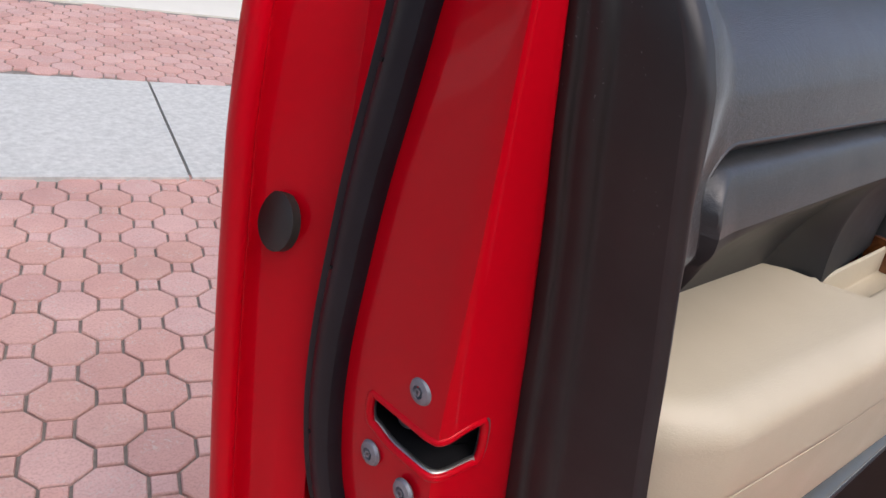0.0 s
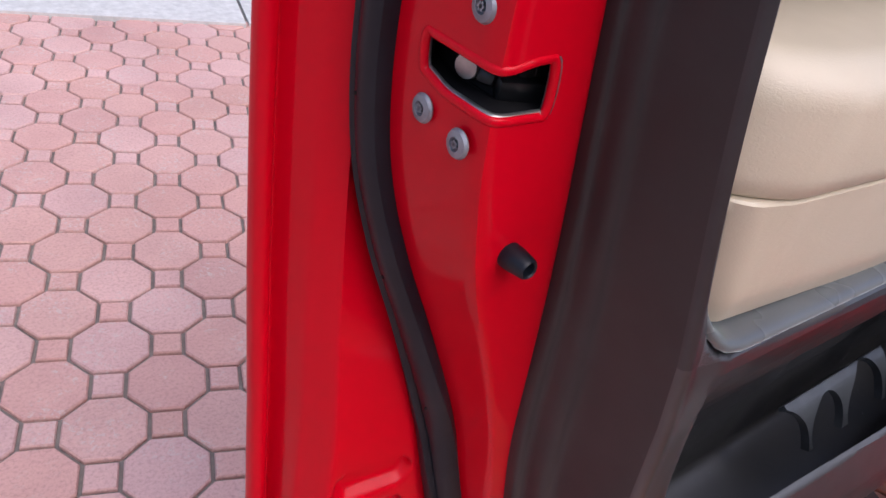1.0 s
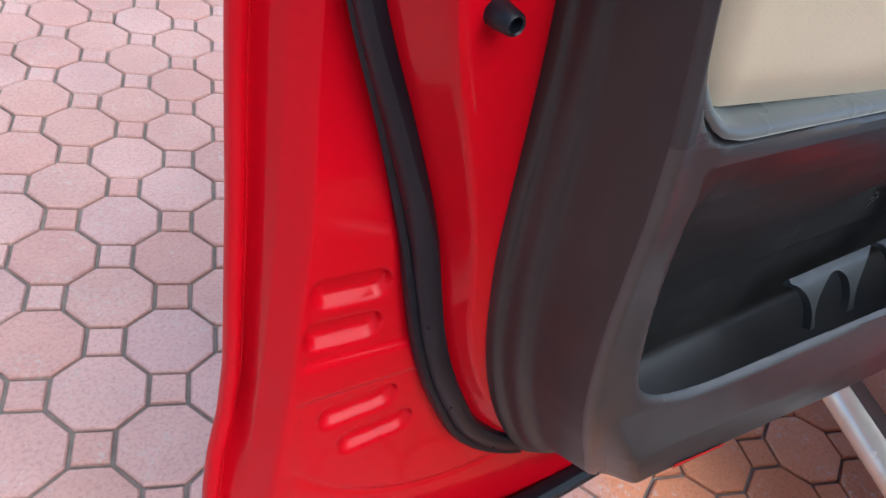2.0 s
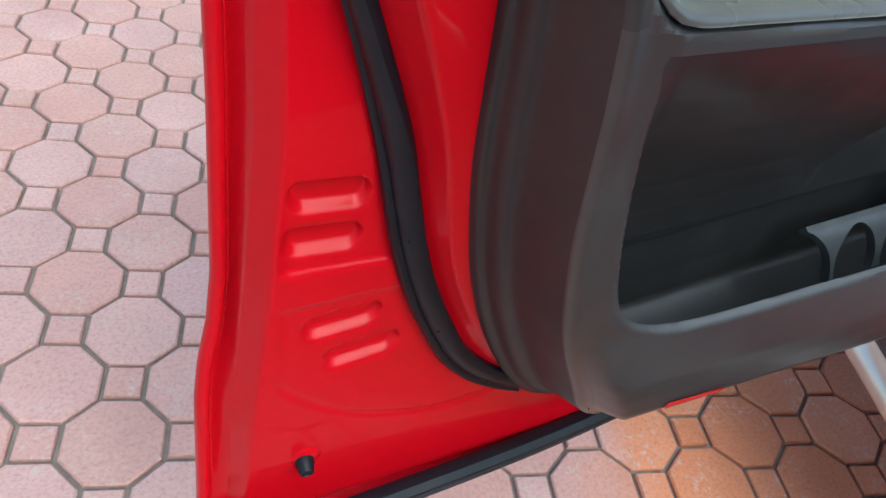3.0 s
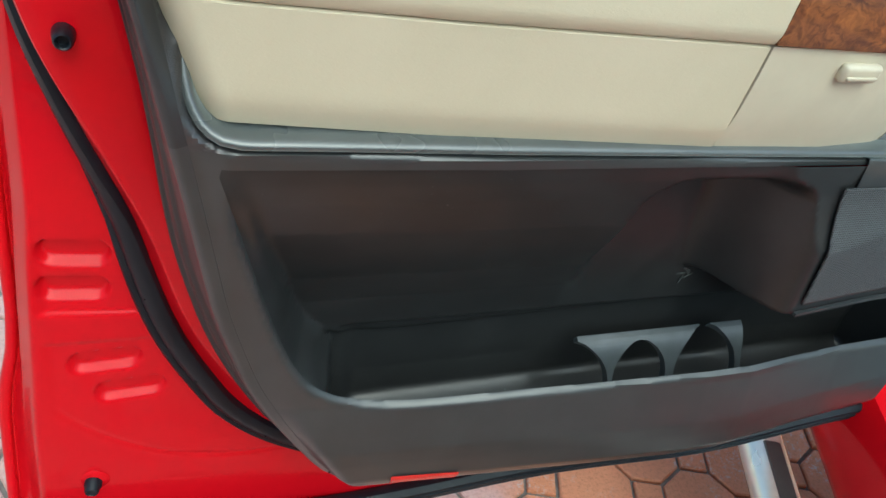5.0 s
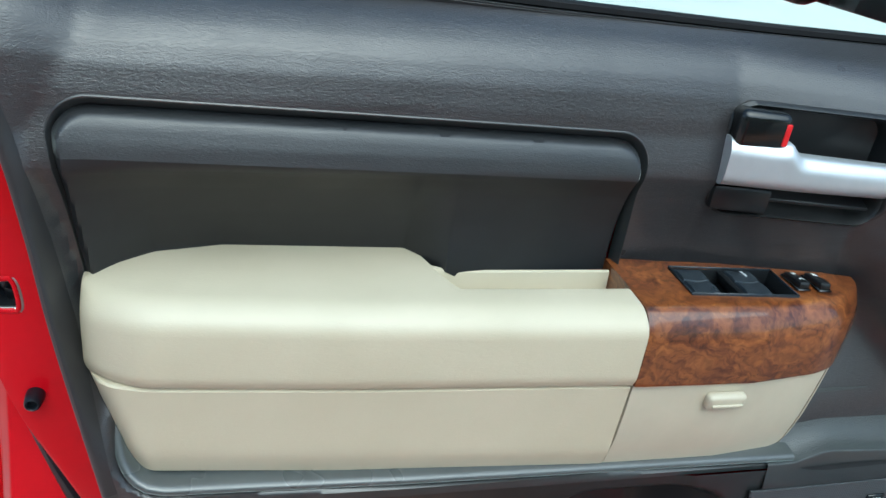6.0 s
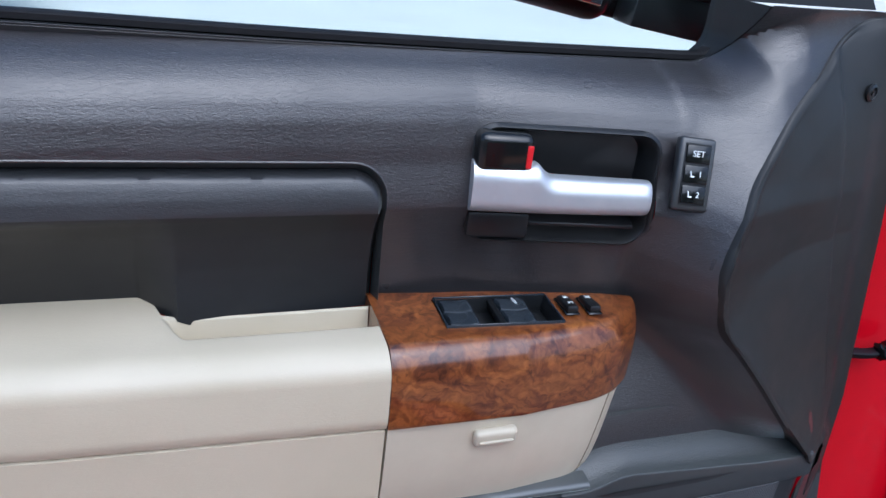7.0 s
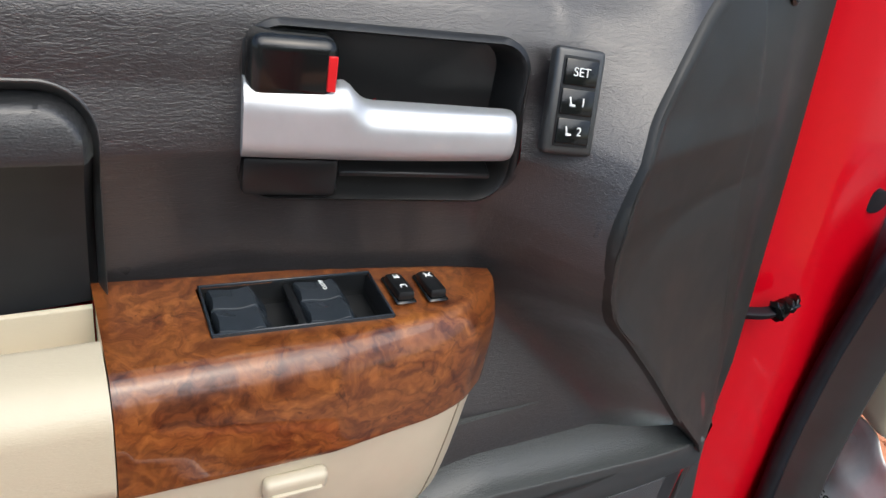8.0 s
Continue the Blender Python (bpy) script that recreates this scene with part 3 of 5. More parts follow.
part("latch_claw", *turned([(0.0, -0.008), (0.006, -0.008), (0.007, 0.0), (0.006, 0.007), (0.0, 0.008)], 16, pose(-0.016, 0.058, 1.175, 0, 90, 20)), steel, car_door)

# outer skin and bottom return
skin_rows = []
for z in np.linspace(0.466, 1.385, 40):
    hx, hy = HEM_X(z), HEM_Y(z)
    skin_rows.append([(hx + 0.045, hy + 0.018, z)] + [(x, hy + 0.018 + 0.02 * math.sin(math.pi * (x + 0.1) / 1.3), z) for x in np.linspace(0.0, 1.1, 12)] + [(FRONT_X(z) + 0.10, hy + 0.01, z)])
part("outer_skin", *grid(skin_rows), red_paint, car_door)
front_rows = []
for z in SHELL_Z[::4]:
    f = FRONT_X(z)
    keys = [(f - 0.4, 0.10), (f - 0.03, 0.03), (f + 0.03, 0.012), (f + 0.085, 0.012), (f + 0.110, 0.014), (f + 0.25, 0.042), (f + 0.265, 0.056), (f + 0.20, 0.12), (f + 0.11, HEM_Y(z) + 0.01)]
    p = np.array([np.array(a) + (np.array(b) - np.array(a)) * k / 4 for a, b in zip(keys[:-1], keys[1:]) for k in range(4)] + [np.array(keys[-1])])
    for _ in range(2):
        p[1:-1] = 0.25 * p[:-2] + 0.5 * p[1:-1] + 0.25 * p[2:]
    front_rows.append([(x, y, z) for x, y in p])
part("hinge_edge", *grid(front_rows), red_paint, car_door, "glossy red front edge of the door")
part("bottom_flange", *grid([[(x, y, z) for x in np.linspace(-0.112, 1.1, 30)] for y, z in ((0.085, 0.464), (0.05, 0.460), (0.012, 0.462), (0.004, 0.474))]), red_paint, car_door)

# screws, stops, plugs
screw = join(turned([(0.0, 0.0), (0.0072, 0.0), (0.0076, 0.0010), (0.0066, 0.0026), (0.0036, 0.0034), (0.0030, 0.0014), (0.0, 0.0014)], 24),
             *[rbox((0.0012, 0.0042, 0.002), 0, 1, pose(0, 0, 0.0024, 0, 0, 60 * k)) for k in range(3)])
for k, (x, y, z) in enumerate([(-0.0365, 0.037, 1.211), (-0.0365, 0.064, 1.151), (-0.036, 0.035, 1.147)]):
    m = pose(x, y, z, 0, -90, 0) @ pose(0, 0, -0.0005, 0, 0, 20 * k)
    part("screw", [m @ v for v in screw[0]], screw[1], zinc, car_door, "grey zinc star-head screw")
stop_m = look((0.003, 0.018, 1.083), (0.02, -0.98, 1.14)) @ pose(0, 0, 0, 180) @ Matrix.Scale(0.84, 4)
part("rubber_stop", *turned([(0.0090, -0.012), (0.0090, 0.004), (0.0074, 0.0160), (0.0060, 0.0178), (0.0048, 0.0168), (0.0044, 0.010), (0.0, 0.010)], 24, stop_m), rubber, car_door, "black hollow rubber bump stop")
pin_m = look((-0.024, 0.030, 0.550), (-0.18, -0.96, 0.50)) @ pose(0, 0, 0, 180) @ Matrix.Scale(0.7, 4)
part("rubber_stop", *turned([(0.0130, -0.012), (0.0130, 0.003), (0.0112, 0.006), (0.0104, 0.0125), (0.0092, 0.0150), (0.0080, 0.0152), (0.0072, 0.0135), (0.0, 0.0135)], 20, pin_m), rubber, car_door, "small black rubber bump stop low on the door")
part("pressed_seat", *turned([(0.024, -0.010), (0.0235, -0.0095), (0.0205, -0.0070), (0.0175, -0.0052), (0.0, -0.0045)], 28, pin_m), red_paint, car_door)
plug_z = 1.258
plug_p = Vector((CRE_X(plug_z) - 0.010, CRE_Y(plug_z) + 0.009, plug_z))
plug_m = look(plug_p + Vector((-0.001, 0.0, 0)), plug_p + Vector((-1.0, -0.01, 0.20))) @ pose(0, 0, 0, 180)
part("plug", *turned([(0.0, -0.004), (0.0160, -0.004), (0.0160, 0.0010), (0.0138, 0.0020), (0.0, 0.0015)], 32, plug_m), plug_rubber, car_door, "round dark rubber hole plug")
plug2_m = look((1.234, 0.0275, 1.207), (1.05, -0.80, 1.207)) @ pose(0, 0, 0, 180)
part("plug", *turned([(0.0, -0.004), (0.0135, -0.004), (0.0135, 0.002), (0.010, 0.003), (0.0, 0.0026)], 28, plug2_m), rubber, car_door, "round dark rubber hole plug")

# main weather seal
SZ = [1.425, 1.36, 1.30, 1.25, 1.20, 1.15, 1.10, 1.05, 1.00, 0.95, 0.90, 0.85, 0.80, 0.75, 0.70, 0.66]
mids = [((SL_X(z) + SR_X(z)) / 2, (SL_Y(z) + SR_Y(z)) / 2, z) for z in SZ] + [(0.145, 0.030, 0.625), (0.185, 0.028, 0.594), (0.23, 0.030, 0.566), (0.28, 0.036, 0.548), (0.34, 0.044, 0.540)]
path = smooth_line(mids, 0.008)
nor = []
for p in path:
    z = p[2]
    a = np.array([SR_X(z) - SL_X(z), SR_Y(z) - SL_Y(z)])
    nv = np.array([a[1], -a[0]]) / np.linalg.norm(a)
    nor.append((nv[0], nv[1], 0.0) if z > 0.66 else (-0.15, -1.0, 0.0))
seal_profile = [(-0.0135, -0.002), (-0.0150, 0.004), (-0.0135, 0.0095), (-0.0085, 0.0125), (-0.002, 0.0128), (0.0035, 0.0105), (0.0052, 0.0075), (0.0068, 0.0085), (0.0105, 0.0092), (0.0132, 0.0065), (0.0138, 0.002), (0.0125, -0.002)]
part("weather_seal", *sweep(path, nor, [(s, o) for s, o in seal_profile]), rubber, car_door, "black hollow rubber weather strip")
for k in range(8, len(path) - 10, 13):
    hole = Vector(path[k]) + Vector(nor[k]).normalized() * 0.0122
    part("vent_hole", *turned([(0.0, 0.0), (0.0011, 0.0), (0.0011, 0.0012), (0.0, 0.0012)], 10, look(hole, hole + Vector(nor[k])) @ pose(0, 0, 0, 180)), rubber_matt, car_door)
# lower lip seal along the bottom edge
bx = np.linspace(-0.101, 1.12, 60)
bot = [(x, 0.006 - 0.004 * math.sin(x * 9), 0.476 + 0.002 * math.sin(x * 14) + 0.01 * step(np.array(x), 0.75, 1.1) * 1.6) for x in bx]
lipp = [(-0.016, 0.002), (-0.017, 0.010), (-0.012, 0.017), (-0.008, 0.0175), (-0.0065, 0.0130), (-0.0035, 0.0130), (-0.002, 0.0170), (0.002, 0.0168), (0.0035, 0.0125), (0.0060, 0.0125), (0.0075, 0.0155), (0.011, 0.0140), (0.014, 0.010), (0.0155, 0.0), (0.010, -0.006), (-0.010, -0.006)]
part("bottom_seal", *sweep(bot, [(0, -1, 0.0)] * len(bot), lipp), rubber_blue, car_door, "ribbed blue-black rubber strip along the bottom edge")

# ---------------------------------------------------------------- the door's trim
EDGE = [(-0.024, 1.421), (-0.016, 1.38), (-0.010, 1.35), (0.003, 1.30), (0.013, 1.25), (0.021, 1.20), (0.030, 1.15), (0.039, 1.10), (0.047, 1.05), (0.053, 1.00), (0.058, 0.95), (0.065, 0.90), (0.0755, 0.85), (0.0885, 0.80), (0.106, 0.75), (0.128, 0.70), (0.155, 0.65), (0.186, 0.602), (0.215, 0.570), (0.255, 0.544), (0.32, 0.530), (0.50, 0.520), (0.95, 0.520)]
MARGIN = [(-0.006, 1.421), (0.001, 1.38), (0.006, 1.35), (0.017, 1.30), (0.026, 1.25), (0.0335, 1.20), (0.0425, 1.15), (0.0525, 1.10), (0.0625, 1.05), (0.072, 1.00), (0.081, 0.95), (0.0905, 0.90), (0.104, 0.85), (0.1205, 0.80), (0.1435, 0.75), (0.171, 0.70), (0.200, 0.65), (0.234, 0.609), (0.270, 0.584), (0.315, 0.569), (0.38, 0.558), (0.52, 0.549), (0.95, 0.548)]
FRONT = [(0.95, 0.548), (1.07, 0.565), (1.112, 0.66), (1.109, 0.839), (1.080, 0.95), (1.073, 1.049), (1.034, 1.267), (1.006, 1.408), (0.985, 1.485)]
MOUTH = [(0.092, 1.036), (0.103, 1.0), (0.117, 0.95), (0.132, 0.90), (0.149, 0.85), (0.163, 0.820), (0.178, 0.800), (0.203, 0.784), (0.240, 0.775), (0.30, 0.773), (0.44, 0.778), (0.64, 0.785), (0.80, 0.780), (0.915, 0.775), (0.95, 0.79), (0.965, 0.84), (0.975, 1.0), (0.968, 1.036)]
RIDGE = [(1.06, 1.479), (0.970, 1.4765), (0.930, 1.469), (0.896, 1.448), (0.868, 1.417), (0.845, 1.40), (0.826, 1.38), (0.807, 1.36), (0.792, 1.34), (0.777, 1.315), (0.767, 1.28), (0.766, 1.25), (0.778, 1.22), (0.802, 1.195), (0.845, 1.15), (0.89, 1.10), (0.945, 1.045), (0.965, 1.02)]


MOUTH = rounded_outline(MOUTH[:-1], 0.006) + [MOUTH[-1]]
RIDGE = rounded_outline(RIDGE, 0.012)


def matched(pts, n=6):
    """A smooth curve with n points for each length between its corners."""
    p = np.array([pts[0]] + pts + [pts[-1]], float)
    out = []
    for i in range(1, len(p) - 2):
        for k in range(n):
            u = k / n
            out.append(0.5 * (2 * p[i] + (p[i + 1] - p[i - 1]) * u + (2 * p[i - 1] - 5 * p[i] + 4 * p[i + 1] - p[i + 2]) * u * u + (3 * p[i] - p[i - 1] - 3 * p[i + 1] + p[i + 2]) * u ** 3))
    return np.array(out + [p[-2]])


EDGE, MARGIN = matched(EDGE), matched(MARGIN)
BORDER = [tuple(p) for p in MARGIN[::2]]
OUTLINE = BORDER + FRONT[1:] + [(0.80, 1.52), (-0.003, 1.52)]
BORDER_SIDE = BORDER + [(2.0, 0.3), (2.0, 1.5), (-0.003, 1.5)]


def ridge_y(z):
    return np.interp(z, [1.04, 1.10, 1.20, 1.25, 1.28, 1.32, 1.34, 1.36, 1.38, 1.40, 1.42, 1.45, 1.47, 1.48], [-0.078, -0.088, -0.093, -0.094, -0.091, -0.081, -0.067, -0.056, -0.044, -0.031, -0.018, 0.000, 0.012, 0.020])


def face_low(x, z=0.72):
    y = np.interp(x, [0.03, 0.10, 0.2, 0.3, 0.4, 0.5, 0.6, 0.66, 0.8, 0.95, 1.1], [-0.058, -0.069, -0.078, -0.0845, -0.091, -0.098, -0.104, -0.104, -0.088, -0.076, -0.06])
    y = y + (np.interp(x, [0.03, 0.1, 0.3, 0.7, 0.9, 1.1], [-0.058, -0.073, -0.077, -0.077, -0.074, -0.06]) - y) * step(z, 0.88, 1.01)
    return y + np.interp(z, [0.55, 0.60, 0.635, 0.652, 0.664, 0.676, 0.70, 0.72, 0.74, 0.775, 0.80], [0.065, 0.040, 0.010, -0.006, -0.013, -0.017, -0.016, -0.014, -0.009, 0.0, 0.0])


def win_rise(x):
    """How far the window's lower edge lies above 1.421 m."""
    return np.interp(x, [0.0, 0.24, 0.41, 0.60, 0.80], [0.0085, 0.0070, 0.0035, 0.0015, 0.0015])


def window_gap(x, z):
    """How far a place lies outside the window's opening."""
    return rounded_rect(x, z - win_rise(x), 0.005, 1.821, 0.805, 0.400, 0.030)


def face_high(x, z):
    w = np.interp(x, [0.0, 0.05, 0.25, 0.45, 0.565, 0.65, 0.70, 0.753, 0.80, 0.9, 1.05], [-0.034, -0.034, -0.020, -0.008, -0.006, -0.021, -0.030, -0.038, -0.046, -0.060, -0.06])
    y = w + np.interp(z, [1.19, 1.22, 1.255, 1.285, 1.3010, 1.3040, 1.3070, 1.32, 1.34], [0.0255, 0.0240, 0.0180, 0.0095, 0.0026, 0.0010, 0.0006, 0.0020, 0.0056])
    zr = np.maximum(1.421 - window_gap(x, z), 1.31 + (np.minimum(z, 1.482) - 1.31) * np.interp(x, [0.74, 0.86], [1.0, 0.65])) + np.interp(x, [-0.01, 0.0, 0.06], [-0.010, -0.010, 0.0])
    k = np.interp(zr, [1.31, 1.335, 1.355, 1.374, 1.388, 1.400, 1.410, 1.417, 1.421], [0.0, 0.02, 0.05, 0.115, 0.21, 0.35, 0.55, 0.78, 1.0])
    return y + (0.050 - y) * k


def inset_distance(x, z, ox=0.0, oz=0.0):
    x = x - 0.11 * np.clip(1.33 - z, 0, 1) * (1 - step(x, 0.08, 0.25))
    return rounded_rect(x, z - 0.006 * (0.268 - x) / 0.22, 0.266, 1.250, 0.222 + ox, 0.089 + oz, 0.024 + ox)


def inset_depth(x, z):
    hi = face_high(x, z)
    zz = z - 0.006 * (0.268 - x) / 0.22
    back = np.interp(x, [0.044, 0.055, 0.075, 0.10, 0.15, 0.30, 0.330, 0.485], [-0.036, -0.022, 0.0, 0.018, 0.031, 0.030, -0.006, 0.011])
    pad = np.interp(zz, [1.16, 1.217, 1.25, 1.280, 1.3035, 1.3085], [0.0, 0.0, 0.36, 0.68, 0.95, 1.0])
    drop = np.interp(zz, [1.3085, 1.320, 1.329, 1.336, 1.342], [0.0, 0.0006, 0.0018, 0.0038, 0.0065])
    q = inset_distance(x, z)
    hi = np.minimum(hi, hi + 0.35 * (margin_y(z) - hi) * (1 - step(x, 0.035, 0.075)))
    return back + (hi - 0.004 - back) * pad + drop + 0.011 * (1 - step(-q, -0.001, 0.0045))


def margin_y(z):
    return np.interp(z, [0.55, 0.575, 0.60, 0.65, 0.70, 0.80, 0.90, 1.00, 1.05, 1.10, 1.15, 1.20, 1.25, 1.30, 1.35, 1.38, 1.40, 1.421], [-0.030, -0.038, -0.050, -0.062, -0.067, -0.0705, -0.0715, -0.0720, -0.0700, -0.0645, -0.0585, -0.053, -0.0475, -0.0415, -0.0370, -0.0335, -0.0265, -0.013])


def trim_face(x, z):
    hi = face_high(x, z)
    seat = rounded_rect(x, z + 0.012 * (x - 0.08), 0.62, 1.20, 0.548, 0.150, 0.035)
    lo = face_low(x, z) + 0.026 * step(-seat, -0.003, 0.008)
    y = lo + (hi - lo) * step(z, 1.06, 1.20)
    inner = poly_distance(x, z, BORDER_SIDE)
    y = y + (margin_y(z) - y) * (1 - step(inner, 0.004, np.interp(z, [0.95, 1.05, 1.33, 1.42], [0.03, 0.018, 0.020, 0.09])))
    # the wall swells a little towards the pillar cover
    dr = line_distance(x, z, RIDGE)
    y = y + np.where(dr < 0, (ridge_y(z) - y) * np.clip(1 + dr / 0.055, 0, 1) ** 1.6 * step(z, 1.02, 1.10), 0)
    return y


def trim_depth(x, z):
    y = trim_face(x, z)
    d = np.clip(poly_distance(x, z, BORDER_SIDE) / 0.007, 0, 1)
    y = y + 0.006 * (1 - np.sqrt(1 - (1 - d) ** 2))
    # falls away in front of the ridge
    dr = line_distance(x, z, RIDGE)
    df = np.maximum(poly_distance(x, z, OUTLINE), 0)
    u = np.clip(np.maximum(dr, 0) / (np.maximum(dr, 0) + df + 1e-6), 0, 1)
    away = ridge_y(z) + (0.002 - ridge_y(z)) * u ** 0.75
    y = np.where(dr > 0, y + (away - y) * step(z, 0.98, 1.04), y)
    y = np.minimum(y, 0.060)
    fd = np.abs(line_distance(x, z, FRONT))
    y = y + (0.002 - y) * step(0.06 - fd, 0.0, 0.06)
    y = np.maximum(y, np.minimum(0.002, -0.082 + 0.63 * (x - 0.945)) - 0.12 * step(z, 1.05, 1.12))
    m = poly_distance(x, z, MOUTH)
    roll = 0.006 * (1 - np.sqrt(1 - np.clip(1 + m / 0.006, 0, 1) ** 2)) * step(1.02 - z, 0.0, 0.05)
    return y + roll


def handle_hole(x, z):
    return rounded_rect(x, z, 0.642, 1.3235, 0.0805, 0.0495, 0.020)


def trim_keep(x, z):
    a = np.minimum(np.minimum(poly_distance(x, z, OUTLINE), poly_distance(x, z, BORDER_SIDE) - 0.0125), np.minimum(window_gap(x, z), 1.482 - z))
    a = np.minimum(a, np.where(z > 1.035, -0.0005 - line_distance(x, z, RIDGE), 9))
    return np.minimum(np.minimum(np.minimum(a, -poly_distance(x, z, MOUTH)), handle_hole(x, z)), inset_distance(x, z, 0.0026, 0.0075))


CREASE = 1.3055
trim_xs, trim_zs = np.arange(-0.045, 1.13, 0.0035), np.arange(0.54, 1.50, 0.0035)
trim = part("trim_panel", *sheet(trim_xs, trim_zs, trim_depth, lambda x, z: np.minimum(trim_keep(x, z), z - CREASE)), trim_dark, car_door, "dark brown-grey grained plastic door trim")
part("trim_waist", *sheet(trim_xs, trim_zs, trim_depth, lambda x, z: np.minimum(trim_keep(x, z), np.minimum(z - 1.048, CREASE + 0.0002 - z))), trim_dark, car_door, "dark brown-grey trim below the crease")
lower_trim = part("lower_trim", *sheet(np.arange(0.05, 1.13, 0.0035), np.arange(0.54, 1.06, 0.0035), trim_depth, lambda x, z: np.minimum(trim_keep(x, z), 1.0485 - z)), trim_low, car_door, "smooth dark grey lower half of the door trim")
# rounded ledge on which the armrest sits; its pale colour includes sky reflection
ledge_line = smooth_line([(0.0775, 0, 1.110), (0.0790, 0, 1.090), (0.0825, 0, 1.075), (0.091, 0, 1.0635), (0.108, 0, 1.0585), (0.16, 0, 1.0578), (0.30, 0, 1.0562), (0.47, 0, 1.0535), (0.69, 0, 1.0506)], 0.006)[:, [0, 2]]
ledge_t = np.gradient(ledge_line, axis=0)
ledge_t /= np.linalg.norm(ledge_t, axis=1)[:, None]
rows = []
for (x, z), (tx, tz) in zip(ledge_line, ledge_t):
    front = float(face_low(np.array(x), np.array(1.03))) - 0.0015 + float(np.interp(z, [1.0585, 1.07, 1.11], [0.0, 0.006, 0.026]))
    rows.append([(x + tz * o, front + dy, z - tx * o) for o, dy in ((-0.003, 0.034), (-0.0012, 0.012), (0.0, 0.0055), (0.0012, 0.0026), (0.0030, 0.0008), (0.0050, 0.0006), (0.0064, 0.0012), (0.0072, 0.0024))])
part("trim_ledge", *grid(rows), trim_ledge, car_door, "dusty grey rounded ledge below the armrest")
# in front of the armrest the wall flares out into a grained lip over the speaker
flare_rows, baffle_rows = [], []
wall_y = float(trim_depth(np.array(0.78), np.array(1.104)))
for x in np.arange(0.660, 0.9665, 0.005):
    rise = float(step(np.array(x), 0.68, 0.735)) * float(np.interp(x, [0.74, 0.935], [1.0, 0.0]))
    lip_z = 1.0437 - 0.012 * (x - 0.70) + 0.0090 * rise
    lip_y = float(face_low(np.array(x), np.array(1.03))) - 0.0010 + 0.004 * rise
    top_y = max(wall_y - 0.0004, lip_y + 0.006)
    row = [(x, top_y + (lip_y - top_y) * (1 - math.cos(a)), lip_z + (1.104 - lip_z) * (1 - math.sin(a))) for a in np.linspace(0.0, 1.5, 15)]
    foot = float(face_low(np.array(x), np.array(1.0))) - 0.0055
    foot = min(foot, lip_y - 0.0035)
    flare_rows.append(row + [(x, lip_y - 0.0012, lip_z - 0.0006), (x, lip_y - 0.0020, lip_z - 0.0018)])
    baffle_rows.append([(x, lip_y + 0.003, lip_z - 0.0008), (x, lip_y - 0.0018, lip_z - 0.0018), (x, lip_y - 0.0026, lip_z - 0.004), (x, foot - 0.001, 1.016), (x, foot, 1.0135), (x, foot + 0.008, 1.012)])
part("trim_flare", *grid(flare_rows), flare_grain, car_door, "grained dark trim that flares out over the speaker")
part("speaker_surround", *grid(baffle_rows), trim_low, car_door, "smooth dark strip above the speaker grille")
# moulded flank with a bead that runs along the rear and the bottom of the trim
flank = [(0.0, -0.35), (0.0, 0.0), (0.02, 0.07), (0.06, 0.105), (0.12, 0.118), (0.18, 0.124), (0.215, 0.135), (0.25, 0.19), (0.285, 0.255), (0.33, 0.305), (0.40, 0.345), (0.47, 0.362), (0.53, 0.372), (0.58, 0.388), (0.63, 0.43), (0.70, 0.54), (0.78, 0.68), (0.86, 0.81), (0.93, 0.91), (0.97, 0.965), (1.0, 1.0)]
my = trim_face(MARGIN[:, 0], MARGIN[:, 1]) + 0.006
tang = np.gradient(MARGIN, axis=0)
tang /= np.linalg.norm(tang, axis=1)[:, None]
inward = np.stack([-tang[:, 1], tang[:, 0]], 1)
flank_rows = []
for (ex, ez), (mx, mz), y1, (ix, iz) in zip(EDGE, MARGIN, my, inward):
    row = [(ex + (mx - ex) * f, 0.019 + (y1 - 0.019) * g, ez + (mz - ez) * f) for f, g in flank]
    flank_rows.append(row)
band = []
for d in (0.0, 0.0003, 0.0008, 0.0016, 0.0026, 0.0040, 0.0055, 0.0070, 0.0095, 0.0125, 0.0145):
    bx_, bz_ = MARGIN[:, 0] + inward[:, 0] * d, np.minimum(MARGIN[:, 1] + inward[:, 1] * d, 1.421)
    u = min(d / 0.007, 1.0)
    by_ = trim_face(bx_, bz_) + 0.006 * (1 - math.sqrt(1 - (1 - u) ** 2)) - (0.0003 if d > 0.003 else 0.0) + (0.003 if d > 0.0125 else 0.0)
    band.append(list(zip(bx_, by_, bz_)))
cut_k = int(np.argmin(abs(MARGIN[:, 1] - 1.048)))
for ks, mat in ((range(0, cut_k + 1), trim_smooth), (range(cut_k, len(MARGIN)), trim_low)):
    part("trim_border", *grid([[c[k] for c in band] for k in ks]), mat, car_door, "rounded rear border of the door trim")
part("trim_edge", *grid(flank_rows), trim_edge, car_door, "smooth dark moulded edge of the door trim")
def inset_keep(x, z):
    return np.minimum(-inset_distance(x, z) + 0.001, z - np.interp(x, [0.296, 0.304, 0.330, 0.340], [1.165, 1.214, 1.214, 1.209]))


def inset_crease(x, z):
    return z - 0.006 * (0.268 - x) / 0.22 - 1.3085


